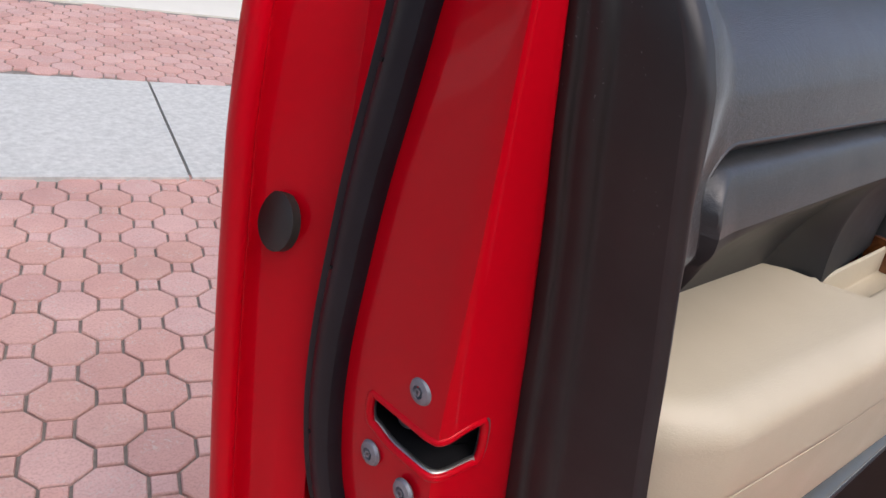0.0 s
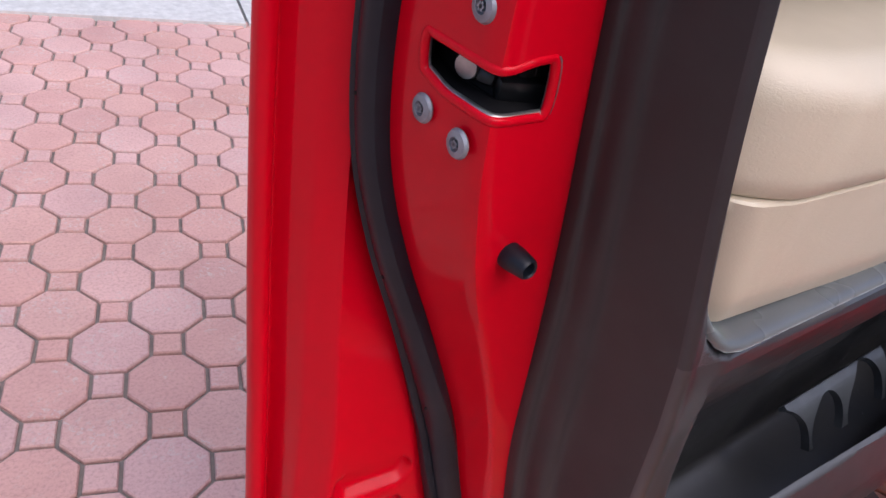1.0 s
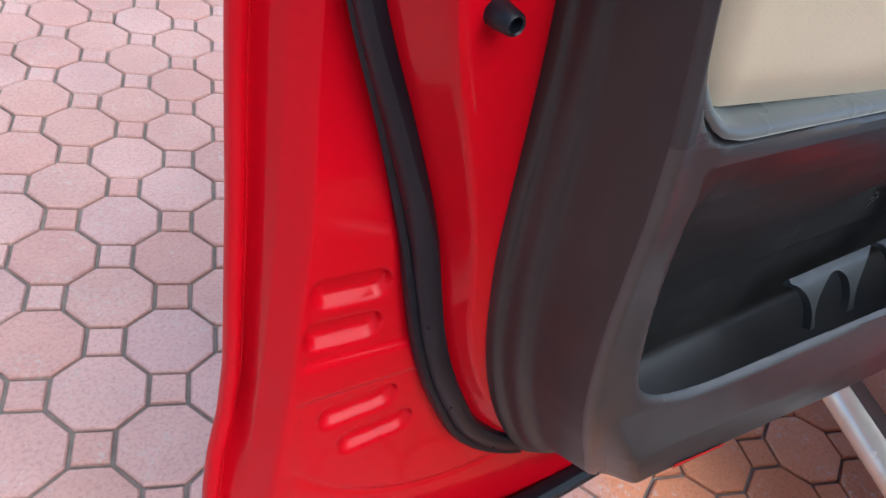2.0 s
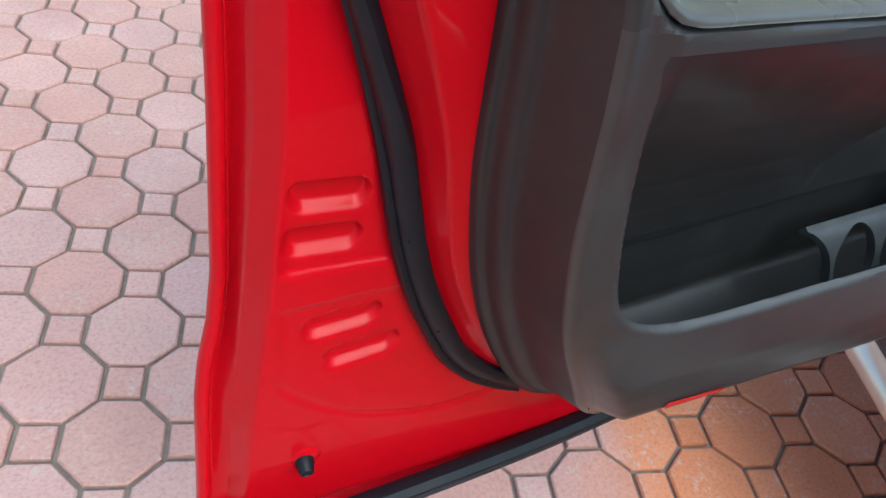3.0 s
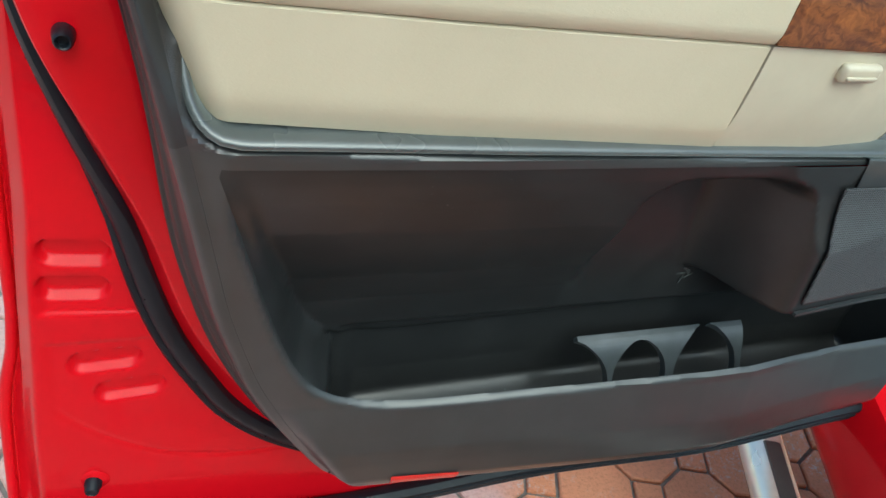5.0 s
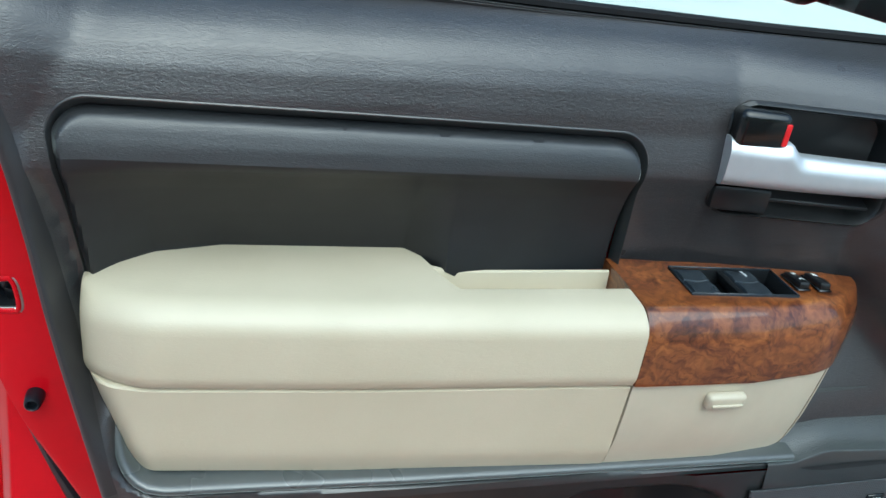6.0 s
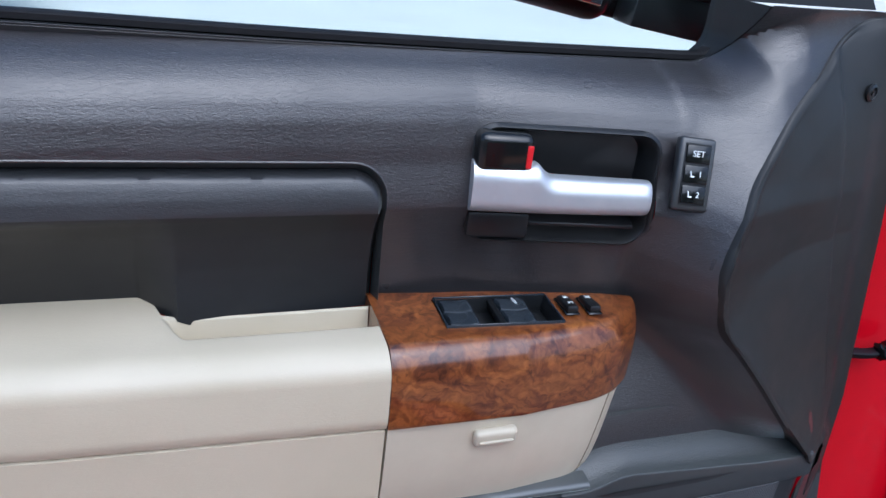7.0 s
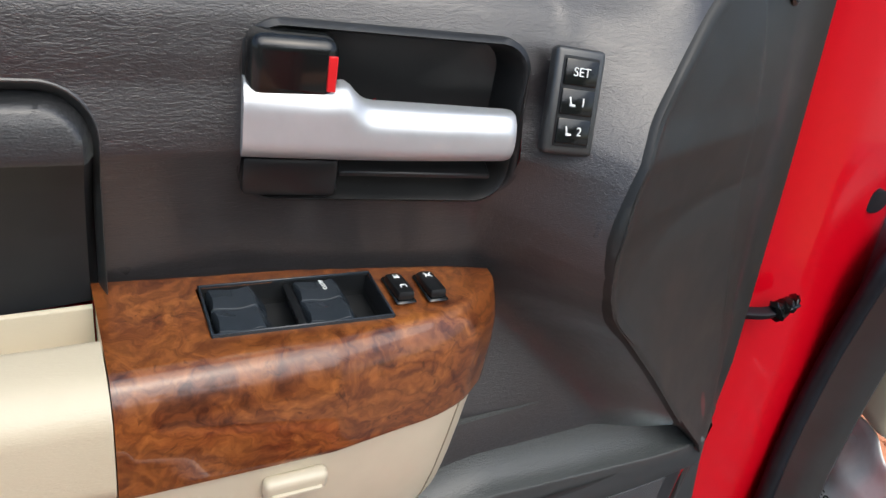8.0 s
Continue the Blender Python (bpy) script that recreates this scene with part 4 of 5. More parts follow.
inset_xs, inset_zs = np.arange(0.038, 0.498, 0.0021), np.arange(1.155, 1.352, 0.0021)
inset_panel = part("inset_panel", *sheet(inset_xs, inset_zs, inset_depth, lambda x, z: np.minimum(inset_keep(x, z), inset_crease(x, z))), pad_dark, car_door, "charcoal padded vinyl insert with a soft top roll")
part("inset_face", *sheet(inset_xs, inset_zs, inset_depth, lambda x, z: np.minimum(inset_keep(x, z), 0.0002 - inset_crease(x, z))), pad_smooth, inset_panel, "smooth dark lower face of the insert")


def inset_loop(o):
    """The insert's outline from the lower front corner round the top to the lower rear corner, pushed out by o."""
    hx, hz, r = 0.222 + 0.36 * o, 0.089 + o, 0.024 + 0.36 * o
    pts = [(hx, v) for v in np.linspace(-0.027, hz - r, 24)[:-1]]
    pts += [(hx - r + r * math.cos(a), hz - r + r * math.sin(a)) for a in np.linspace(0, math.pi / 2, 14)]
    pts += [(v, hz) for v in np.linspace(hx - r, -hx + r, 60)[1:-1]]
    pts += [(-hx + r - r * math.sin(a), hz - r + r * math.cos(a)) for a in np.linspace(0, math.pi / 2, 14)]
    pts += [(-hx, v) for v in np.linspace(hz - r, -hz, 24)[1:]]
    out = []
    for px, pz in pts:
        x, z = 0.266 + px, 1.250 + pz
        z = z + 0.006 * (0.268 - x) / 0.22
        out.append((x + 0.11 * max(1.33 - z, 0.0) * (1 - float(step(np.array(x), 0.08, 0.25))), z))
    return np.array(out)


rows = []
face_loop = inset_loop(0.0085)
face_y = np.minimum(trim_face(face_loop[:, 0], face_loop[:, 1]), 0.0)
for o, back in ((0.0095, 0.0002), (0.0085, -0.0005), (0.0076, -0.0004), (0.0068, 0.0006), (0.0040, 0.0042), (0.0012, 0.0078), (0.0004, 0.0100), (-0.0004, 0.0150)):
    rows.append([(x, y + back, z) for (x, z), y in zip(inset_loop(o), face_y)])
part("inset_groove", *grid(rows), trim_low, car_door, "dark chamfered groove round the padded insert")


# the storage pocket behind the lower rim
def pocket_depth(x, z):
    lo = face_low(x, np.maximum(z, 0.8))
    wall = np.interp(z, [0.652, 0.656, 0.664, 0.677, 0.71, 0.80, 0.84, 0.88, 0.92, 0.96, 1.0, 1.02, 1.036], [0.85, 0.7, 0.25, 0.04, 0.0, 0.03, 0.10, 0.25, 0.47, 0.70, 0.89, 0.96, 1.0])
    y = 0.004 + (lo - 0.004) * wall
    left = np.interp(z, [0.66, 0.775, 0.80, 0.82, 0.85, 0.90, 0.95, 1.036], [0.20, 0.19, 0.174, 0.158, 0.145, 0.129, 0.112, 0.090])
    y = lo + (y - lo) * step(x - left, -0.003, 0.024)
    arch = rounded_rect(x, z, 0.60, 0.84, 0.146, 0.174, 0.032)
    y = y + (0.002 - y) * step(-arch, -0.008, 0.022) * (z > 0.668)
    crest = 0.638 + (1.042 - z) * 0.187
    cloth = np.interp(x, [0.64, 0.8, 0.92, 1.05], [-0.096, -0.080, -0.076, -0.062])
    y = y + (cloth - y) * step(x, crest - 0.085, crest) * step(z, 0.846, 0.856)
    y = lo + (y - lo) * step(0.972 - x, 0.0, 0.025)
    rim = 0.008 * (1 - step(poly_distance(x, z, MOUTH), 0.0, 0.010)) * step(1.02 - z, 0.0, 0.05)
    y = np.where(x > 0.94, np.maximum(y, -0.076 + 0.63 * (x - 0.945)), y)
    y = y + 0.007 * step(0.797 - z, 0.0, 0.0035) * step(x, left + 0.03, left + 0.05) * step(0.80 - z, 0, 0.004) * (z > 0.668)
    return np.maximum(y, lo - 0.004) + rim + 0.0005


pocket = part("pocket", *sheet(np.arange(0.070, 1.012, 0.0035), np.arange(0.652, 1.0401, 0.0035), pocket_depth, lambda x, z: np.minimum(x - np.interp(z, [0.60, 0.76, 0.785, 0.80, 0.82, 0.85, 0.90, 0.95, 1.0, 1.036], [0.21, 0.20, 0.180, 0.166, 0.149, 0.136, 0.120, 0.103, 0.090, 0.081]), 1.0401 - z)), pocket_dark, car_door, "deep dark plastic map pocket")
part("pocket_block", *rbox((0.070, 0.06, 0.030), 0.004, 2, pose(0.248, -0.032, 0.658, 0, 0, 4)), pocket_dark, car_door)


def cup_keep(x, s):
    a = np.minimum(np.minimum(x - 0.484, 0.712 - x), np.minimum(s, 0.062 - s))
    return np.minimum(a, np.minimum(np.minimum(np.hypot(x - 0.566, (s - 0.046) * 0.9) - 0.036, np.hypot(x - 0.659, (s - 0.050) * 0.9) - 0.045), np.hypot(x - 0.474, s - 0.052) - 0.050))


cv, cf = sheet(np.arange(0.478, 0.72, 0.0025), np.arange(-0.004, 0.066, 0.0025), lambda x, s: 0.006 * np.exp(-np.maximum(s, 0) / 0.006), cup_keep)
cup = part("cup_holder", [(x, -0.0165 - 0.45 * s + y, 0.758 - 0.88 * s - 0.25 * y) for x, y, s in cv], cf, cup_grey, car_door, "grey plastic cup holder plate with round cut-outs", False)
solid(cup, 0.010, 1.0)


def cloth_keep(x, z):
    crest = 0.638 + (1.042 - z) * 0.187
    return np.minimum(np.minimum(x - crest - 0.004, 0.922 - x - 0.05 * (1.03 - z)), np.minimum(z - 0.862, 1.0145 - z))


cloth = part("speaker_grille", *sheet(np.arange(0.63, 0.97, 0.004), np.arange(0.874, 1.04, 0.004), lambda x, z: pocket_depth(x, z) - 0.0025, cloth_keep), grille_mat, car_door, "fine black perforated speaker grille")
solid(cloth, 0.002, 1.0)
part("grille_edge", *sweep([(x, float(pocket_depth(np.array(x), np.array(0.87))) - 0.003, 0.860) for x in np.linspace(0.672, 0.945, 12)], [(0, -1, 0)] * 12, [(-0.002, -0.002), (-0.002, 0.002), (0.002, 0.002), (0.002, -0.002)]), trim_low, cloth)
part("badge", *rbox((0.022, 0.003, 0.016), 0.001, 1, pose(0.806, -0.085, 0.988)), gloss_black, cloth, "small dark badge")
for k in range(3):
    part("badge_bar", *rbox((0.0016, 0.001, 0.009), 0, 1, pose(0.802 + 0.004 * k, -0.087, 0.988, 0, 15, 0)), white_mark, cloth)
for k, (dx, dz) in enumerate([(0, 0), (0.009, 0.002), (0.004, -0.009), (0.012, -0.004), (0.006, 0.006)]):
    part("moulded_mark", *rbox((0.011, 0.0006, 0.002), 0, 1, pose(0.600 + dx, 0.0012, 0.836 + dz, 0, 50 * k, 0)), faint_mark, car_door)
part("reflector", *sheet(np.arange(0.250, 0.335, 0.003), np.arange(0.640, 0.690, 0.002), lambda x, z: trim_depth(x, z) - 0.0016, lambda x, z: -rounded_rect(x, z + 0.05 * (x - 0.29), 0.296, 0.6745, 0.036, 0.0072, 0.002)), red_dull, car_door, "thin red reflector set in the trim")


# pillar cover in front of the handle
def sail_keep(x, z):
    return np.minimum(np.minimum(line_distance(x, z, RIDGE) + 0.0002, poly_distance(x, z, OUTLINE) - 0.001), z - 1.03 + 0.10 * step(x, 1.0, 1.03))


def sail_depth(x, z):
    y = trim_depth(x, z) - 0.0045
    dl = x - np.interp(z, [1.0, 1.12, 1.25, 1.42, 1.48], [1.010, 0.980, 0.940, 0.900, 0.886])
    return y + 0.0035 * step(dl, 0.0, 0.006) + 0.0025 * (1 - step(line_distance(x, z, RIDGE), -0.003, 0.005))


sail = part("pillar_cover", *sheet(np.arange(0.76, 1.10, 0.003), np.arange(0.92, 1.49, 0.003), sail_depth, sail_keep), sail_dark, car_door, "smooth dark grey-green pillar cover")
ridge_run = smooth_line([(x, 0, z) for x, z in RIDGE if 1.030 < z < 1.4785][::3], 0.004)[:, [0, 2]]
ridge_side = np.gradient(ridge_run, axis=0)
ridge_side = np.stack([ridge_side[:, 1], -ridge_side[:, 0]], axis=1) / np.linalg.norm(ridge_side, axis=1)[:, None]
probe_side = line_distance(*(ridge_run + 0.004 * ridge_side).T, RIDGE)
ridge_side = ridge_side * np.where(np.median(probe_side) < 0, 1.0, -1.0)
rim_rows = []
for out, under, proud in ((-0.009, True, -0.0002), (-0.005, True, 0.0005), (-0.002, True, 0.0007), (0.0004, False, 0.0026), (0.0020, False, 0.0018), (0.0032, False, -0.0015)):
    q = ridge_run + out * ridge_side
    rim_rows.append([(x, y - proud, z) for (x, z), y in zip(q, (sail_depth if under else trim_depth)(q[:, 0], q[:, 1]))])
part("cover_edge", *grid(rim_rows), sail_dark, sail, "rolled edge of the pillar cover")
part("red_scuff", *sheet(np.arange(0.940, 0.972, 0.002), np.arange(1.05, 1.10, 0.002), lambda x, z: sail_depth(x, z) - 0.0003, lambda x, z: 0.0045 - np.hypot((x - 0.956) + 0.42 * (z - 1.075), 0.3 * (z - 1.075))), scuff, sail, "small reddish scuff")
bolt_y = float(sail_depth(np.array(0.945), np.array(1.412)))
bolt_m = look((0.945, bolt_y, 1.412), (0.945 + 0.3, bolt_y - 1, 1.412)) @ pose(0, 0, 0, 180)
part("trim_clip", *turned([(0.0, 0.0), (0.0085, 0.0), (0.0085, 0.002), (0.006, 0.003), (0.0055, 0.0015), (0.002, 0.0015), (0.002, 0.003), (0.0, 0.003)], 20, bolt_m), black_plastic, sail)

# armrest
FRONT_Y = lambda x: np.interp(x, [0.05, 0.1, 0.25, 0.49, 0.60, 0.70, 0.73], [-0.056, -0.068, -0.078, -0.087, -0.086, -0.072, -0.060])
BACK_Y = lambda x: np.interp(x, [0.05, 0.056, 0.071, 0.09, 0.11, 0.153, 0.306, 0.318, 0.485], [-0.024, -0.012, 0.006, 0.020, 0.030, 0.036, 0.036, -0.002, 0.000])


def fillet(pts, radii, n=5):
    """A polyline with its inner corners rounded."""
    out = [np.array(pts[0], float)]
    for a, b, c, r in zip(pts[:-2], pts[1:-1], pts[2:], radii):
        a, b, c = (np.array(v, float) for v in (a, b, c))
        u, w = (a - b) / np.linalg.norm(a - b), (c - b) / np.linalg.norm(c - b)
        r = min(r, 0.45 * np.linalg.norm(a - b), 0.45 * np.linalg.norm(c - b))
        for k in range(n + 1):
            q = k / n
            out.append((1 - q) ** 2 * (b + u * r) + 2 * q * (1 - q) * b + q * q * (b + w * r))
    out.append(np.array(pts[-1], float))
    return out


def resample(line, n):
    line = np.array(line)
    d = np.concatenate([[0], np.cumsum(np.linalg.norm(np.diff(line, axis=0), axis=1))])
    s = np.linspace(0, d[-1], n)
    return np.stack([np.interp(s, d, line[:, k]) for k in range(line.shape[1])], 1)


rows = []
for x in np.concatenate([0.0535 + 0.05 * (1 - np.cos(np.linspace(0, math.pi / 2, 14))), np.linspace(0.108, 0.3, 22), np.linspace(0.304, 0.34, 25), np.linspace(0.348, 0.4828, 18)]):
    e = math.sqrt(max(0.0, 1 - ((0.1015 - x) / 0.05) ** 2)) if x < 0.1015 else 1.0
    f = -0.030 + (FRONT_Y(x) + 0.030) * e
    bk = BACK_Y(x)
    drop = 0.004 * (1 - e)
    trough = float(step(np.array(x), 0.318, 0.336))
    top = 1.2185 - drop
    yb, yt = bk, -0.012 - 0.026 * trough
    base = [(bk, 1.150), (bk, top - 0.004 * trough), (bk - 0.003, top - 0.005 * trough), (bk - 0.0045, top - 0.028 * trough),
            (yt + 0.003, top - 0.026 * trough), (yt, top), (f + 0.016, top - 0.001), (f, 1.205 - drop * 2), (f - 0.001, 1.158), (f + 0.003, 1.1485), (f + 0.010, 1.1465)]
    sec = fillet(base, [0.001, 0.001, 0.002, 0.003, 0.005, 0.018, 0.028, 0.006, 0.003], 4)
    rows.append([(x, y, z) for y, z in sec])
armrest = part("armrest", *grid(rows, False, True), beige_soft, car_door, "padded cream beige vinyl armrest with pull recess")
rows = []
for x in np.concatenate([np.linspace(0.0, 0.06, 14), np.linspace(0.07, 1.0, 30)]):
    e = math.sqrt(max(0.0, 1 - ((0.06 - x) / 0.06) ** 2)) if x < 0.06 else 1.0
    sec = fillet([(0.0, 1.150), (-0.03, 1.1475), (-1.0, 1.1475), (-0.93, 1.085), (-0.80, 1.066), (0.0, 1.062)], [0.001, 0.003, 0.006, 0.014], 4)
    row = []
    for y, z in resample([(a * 0.08, b) for a, b in sec], 40):
        xl = 0.054 + (1.1475 - z) * 0.30
        xr = 0.4825
        px = xl + (xr - xl) * x
        pz = z - 0.018 * (1.1475 - z) / 0.085 * px / 0.48
        yy = -0.024 + (FRONT_Y(px) * 0.955 + 0.024) * e * (-y / 0.08)
        row.append((px, yy, pz))
    rows.append(row)
part("lower_cover", *grid(rows, False, True), beige_soft, armrest, "smooth beige lower cover below the armrest seam")

# burl veneer switch panel and the small drawer under it
rows = []
for x in np.concatenate([np.linspace(0.4835, 0.66, 100), 0.66 + 0.066 * np.sin(np.linspace(0.05, math.pi / 2, 22))]):
    e = math.sqrt(max(0.0, 1 - ((x - 0.66) / 0.0668) ** 2.0)) if x > 0.66 else 1.0
    k = 1 - (1 - e) * 0.72
    bk = float(np.interp(x, [0.48, 0.6, 0.70, 0.727], [0.014, 0.004, -0.012, -0.020]))
    f = bk - 0.012 + (FRONT_Y(x) - 0.001 - bk + 0.012) * k
    lowz = 1.1495 + 0.006 * max(0.0, (x - 0.5) / 0.22) * 0.2
    lowz = lowz - 0.004 * (x - 0.48) / 0.22
    sec = fillet([(bk, 1.150), (bk, 1.2195), (f + 0.0135, 1.2182), (f + 0.0022, 1.2005), (f, 1.180), (f + 0.001, lowz), (f + 0.012, lowz - 0.001)], [0.002, 0.009, 0.014, 0.012, 0.0015], 7)
    rows.append([(x, y, z) for y, z in resample(sec, 110)])
wv, wf = grid(rows, False, True)


def in_well(f):
    c = sum((wv[k] for k in f), Vector()) / len(f)
    return len(f) == 4 and c.z > 1.214 and 0.5375 < c.x < 0.6428 and -0.0545 < c.y + 0.052 * (c.x - 0.590) < -0.0075


switch_panel = part("switch_panel", wv, [f for f in wf if not in_well(f)], wood, car_door, "glossy burl walnut veneer switch panel")
rows = []
for x in np.linspace(0.0, 1.0, 40):
    row = []
    e = math.sqrt(max(0.0, 1 - ((x - 0.80) / 0.205) ** 2)) if x > 0.80 else 1.0
    for y, z in resample(fillet([(0, 1.148), (-0.5, 1.1475), (-1.0, 1.1475), (-0.95, 1.09), (-0.80, 1.050), (0, 1.044)], [0.001, 0.003, 0.03, 0.016], 5), 44):
        xl = 0.4845 + 0.0
        xr = 0.719 - (1.148 - z) * 0.15 - 0.012 * max(0.0, (1.060 - z) / 0.016) ** 2
        px = xl + (xr - xl) * x
        row.append((px, -0.02 + (FRONT_Y(px) * 0.965 + 0.02) * -y * (0.42 + 0.58 * e), z - 0.004 * x * (1.148 - z) / 0.104))
    rows.append(row)
drawer = part("drawer", *grid(rows, False, True), beige_hard, car_door, "beige plastic flap under the wood panel")
dh = pose(0.578, -0.0855, 1.1305, 8, -2, -2)
part("pull", *rbox((0.038, 0.010, 0.016), 0.004, 3, dh), beige_hard, drawer, "small beige pull")
part("pull_ridge", *rbox((0.030, 0.003, 0.003), 0.001, 2, dh @ pose(0, -0.0055, -0.002)), beige_hard, drawer)
part("drawer_joint", *sweep([Vector(p) + Vector((0, -0.0003, 0)) for p in rows[35][4:34]], [(0.2, -1, 0)] * 30, [(-0.0004, -0.001), (-0.0004, 0.0004), (0.0004, 0.0004), (0.0004, -0.001)]), beige_seam, drawer)

# window switches
tilt_m = pose(0.590, -0.031, 1.2195, 0, 0, -3)
frame_v = join(rbox((0.105, 0.0013, 0.003), 0.0004, 1, tilt_m @ pose(0, 0.0237, 0)), rbox((0.105, 0.0013, 0.003), 0.0004, 1, tilt_m @ pose(0, -0.0237, 0)),
               rbox((0.0013, 0.0485, 0.003), 0.0004, 1, tilt_m @ pose(-0.052, 0, 0)), rbox((0.0013, 0.0485, 0.003), 0.0004, 1, tilt_m @ pose(0.052, 0, 0)))
part("switch_frame", *frame_v, switch_grey, switch_panel)
well = []
for sx_, sy_, sz_ in ((0.0530, 0.0245, 0.0005), (0.0515, 0.0230, 0.0), (0.0490, 0.0205, -0.010), (0.0490, 0.0205, -0.014)):
    well.append([tilt_m @ Vector((a * sx_, b_ * sy_, sz_)) for a, b_ in ((-1, -1), (1, -1), (1, 1), (-1, 1))])
wv_, wf_ = grid(well, True)
part("switch_well", wv_, wf_ + [[12, 13, 14, 15]], black_plastic, switch_panel, "sunken black switch surround", False)
part("switch_rib", *rbox((0.005, 0.043, 0.012), 0.0015, 2, tilt_m @ pose(0.0, 0, -0.006, 0, -18, 0)), black_plastic, switch_panel)
DISH = [(-0.0145, -0.010), (-0.0142, -0.001), (-0.0132, 0.0004), (-0.008, 0.0001), (-0.002, -0.0007), (0.004, -0.0006), (0.0082, 0.0006), (0.0098, 0.0008), (0.0112, 0.0), (0.0125, -0.0022), (0.0150, -0.0062), (0.0175, -0.0095)]
for sx in (-0.0345, 0.0165):
    for sy in (0.0106, -0.0106):
        rows = []
        for v, low in ((-0.0102, 0.010), (-0.0101, 0.0012), (-0.0094, 0.0002), (-0.004, 0.0), (0.0, -0.0002), (0.004, 0.0), (0.0094, 0.0002), (0.0101, 0.0012), (0.0102, 0.010)):
            rows.append([tilt_m @ Vector((sx + dx + 0.0012 * math.cos(160 * v), sy + v, max(dz - low, -0.0115))) for dx, dz in DISH])
        part("window_switch", *grid(rows), switch_grey, switch_panel, "black dished rocker window switch")
wording("lettering", "AUTO", 0.0036, tilt_m @ pose(0.0195, 0.0150, 0.0002, 0, 0, -84), white_mark, switch_panel)
for lx, ly in ((0.654, -0.034), (0.675, -0.036)):
    lm = pose(lx, ly, 1.2205, 0, 0, -3)
    part("switch_bezel", *rbox((0.0135, 0.030, 0.002), 0.001, 1, lm), gloss_black, switch_panel)
    part("lock_switch", *rbox((0.0115, 0.027, 0.007), 0.0028, 2, lm @ pose(0, 0, 0.0025, -6, 0, 0)), black_plastic, switch_panel, "small black lock rocker switch")
    icon = [rbox((0.0036, 0.0026, 0.0005), 0.0002, 1, lm @ pose(0, 0.0062, 0.0056, -6))]
    icon += [rbox((0.0005, 0.0020, 0.0005), 0, 1, lm @ pose(dx, 0.0084, 0.0054, -6)) for dx in (-0.0012, 0.0012)] if lx < 0.66 else [rbox((0.0064, 0.0005, 0.0005), 0, 1, lm @ pose(0, 0.0062, 0.0058, -6, 0, rz)) for rz in (42, -42)]
    part("symbol", *join(*icon), white_mark, switch_panel)
part("symbol", *join(*[rbox(s, 0, 1, pose(0.654, -0.034, 1.2205, 0, 0, -3) @ pose(*p, -6)) for s, p in (((0.0036, 0.0005, 0.0006), (0, -0.0045, 0.0068)), ((0.0005, 0.0030, 0.0006), (-0.0018, -0.0058, 0.0068)), ((0.0005, 0.0030, 0.0006), (0.0018, -0.0058, 0.0068)))]), white_mark, switch_panel)

# inner handle
ang = math.degrees(math.atan2(-0.026, 0.155))
hm = pose(0.641, -0.016, 1.3235, 0, 0, ang)


def ring(hx, hz, r, y, n=10):
    pts = []
    for cx, cz, a0 in ((hx - r, hz - r, 0), (-hx + r, hz - r, 90), (-hx + r, -hz + r, 180), (hx - r, -hz + r, 270)):
        for k in range(n + 1):
            a = radians(a0 + 90 * k / n)
            pts.append(hm @ Vector((cx + r * math.cos(a), y, cz + r * math.sin(a))))
    return pts


around = []
for cx, cz, a0 in ((0.0605, 0.0295, 0), (-0.0605, 0.0295, 90), (-0.0605, -0.0295, 180), (0.0605, -0.0295, 270)):
    around += [(cx + 0.020 * math.cos(radians(a0 + 9 * k)), cz + 0.020 * math.sin(radians(a0 + 9 * k))) for k in range(11)]
rows = []
for grow, back in ((1.020, -0.0002), (1.008, -0.0004), (0.998, 0.0004), (0.990, 0.0030), (0.985, 0.008), (0.975, 0.026)):
    rows.append([(0.642 + dx * grow, float(trim_depth(np.array(0.642 + dx * max(grow, 1.004)), np.array(1.3235 + dz * max(grow, 1.004)))) + back, 1.3235 + dz * grow) for dx, dz in around])
part("handle_surround", *grid(rows, True), trim_smooth, car_door, "rolled edge of the trim round the handle")
handle_bowl = part("handle_bowl", *grid([ring(0.0832, 0.0522, 0.021, 0.040), ring(0.0830, 0.0520, 0.021, 0.006), ring(0.0805, 0.0495, 0.020, 0.0030), ring(0.0785, 0.0475, 0.019, 0.006), ring(0.073, 0.042, 0.016, 0.034), ring(0.060, 0.032, 0.012, 0.038), ring(0.001, 0.001, 0.0004, 0.038)], True), pocket_dark, car_door, "dark recessed bowl behind the inner handle")
rows = []
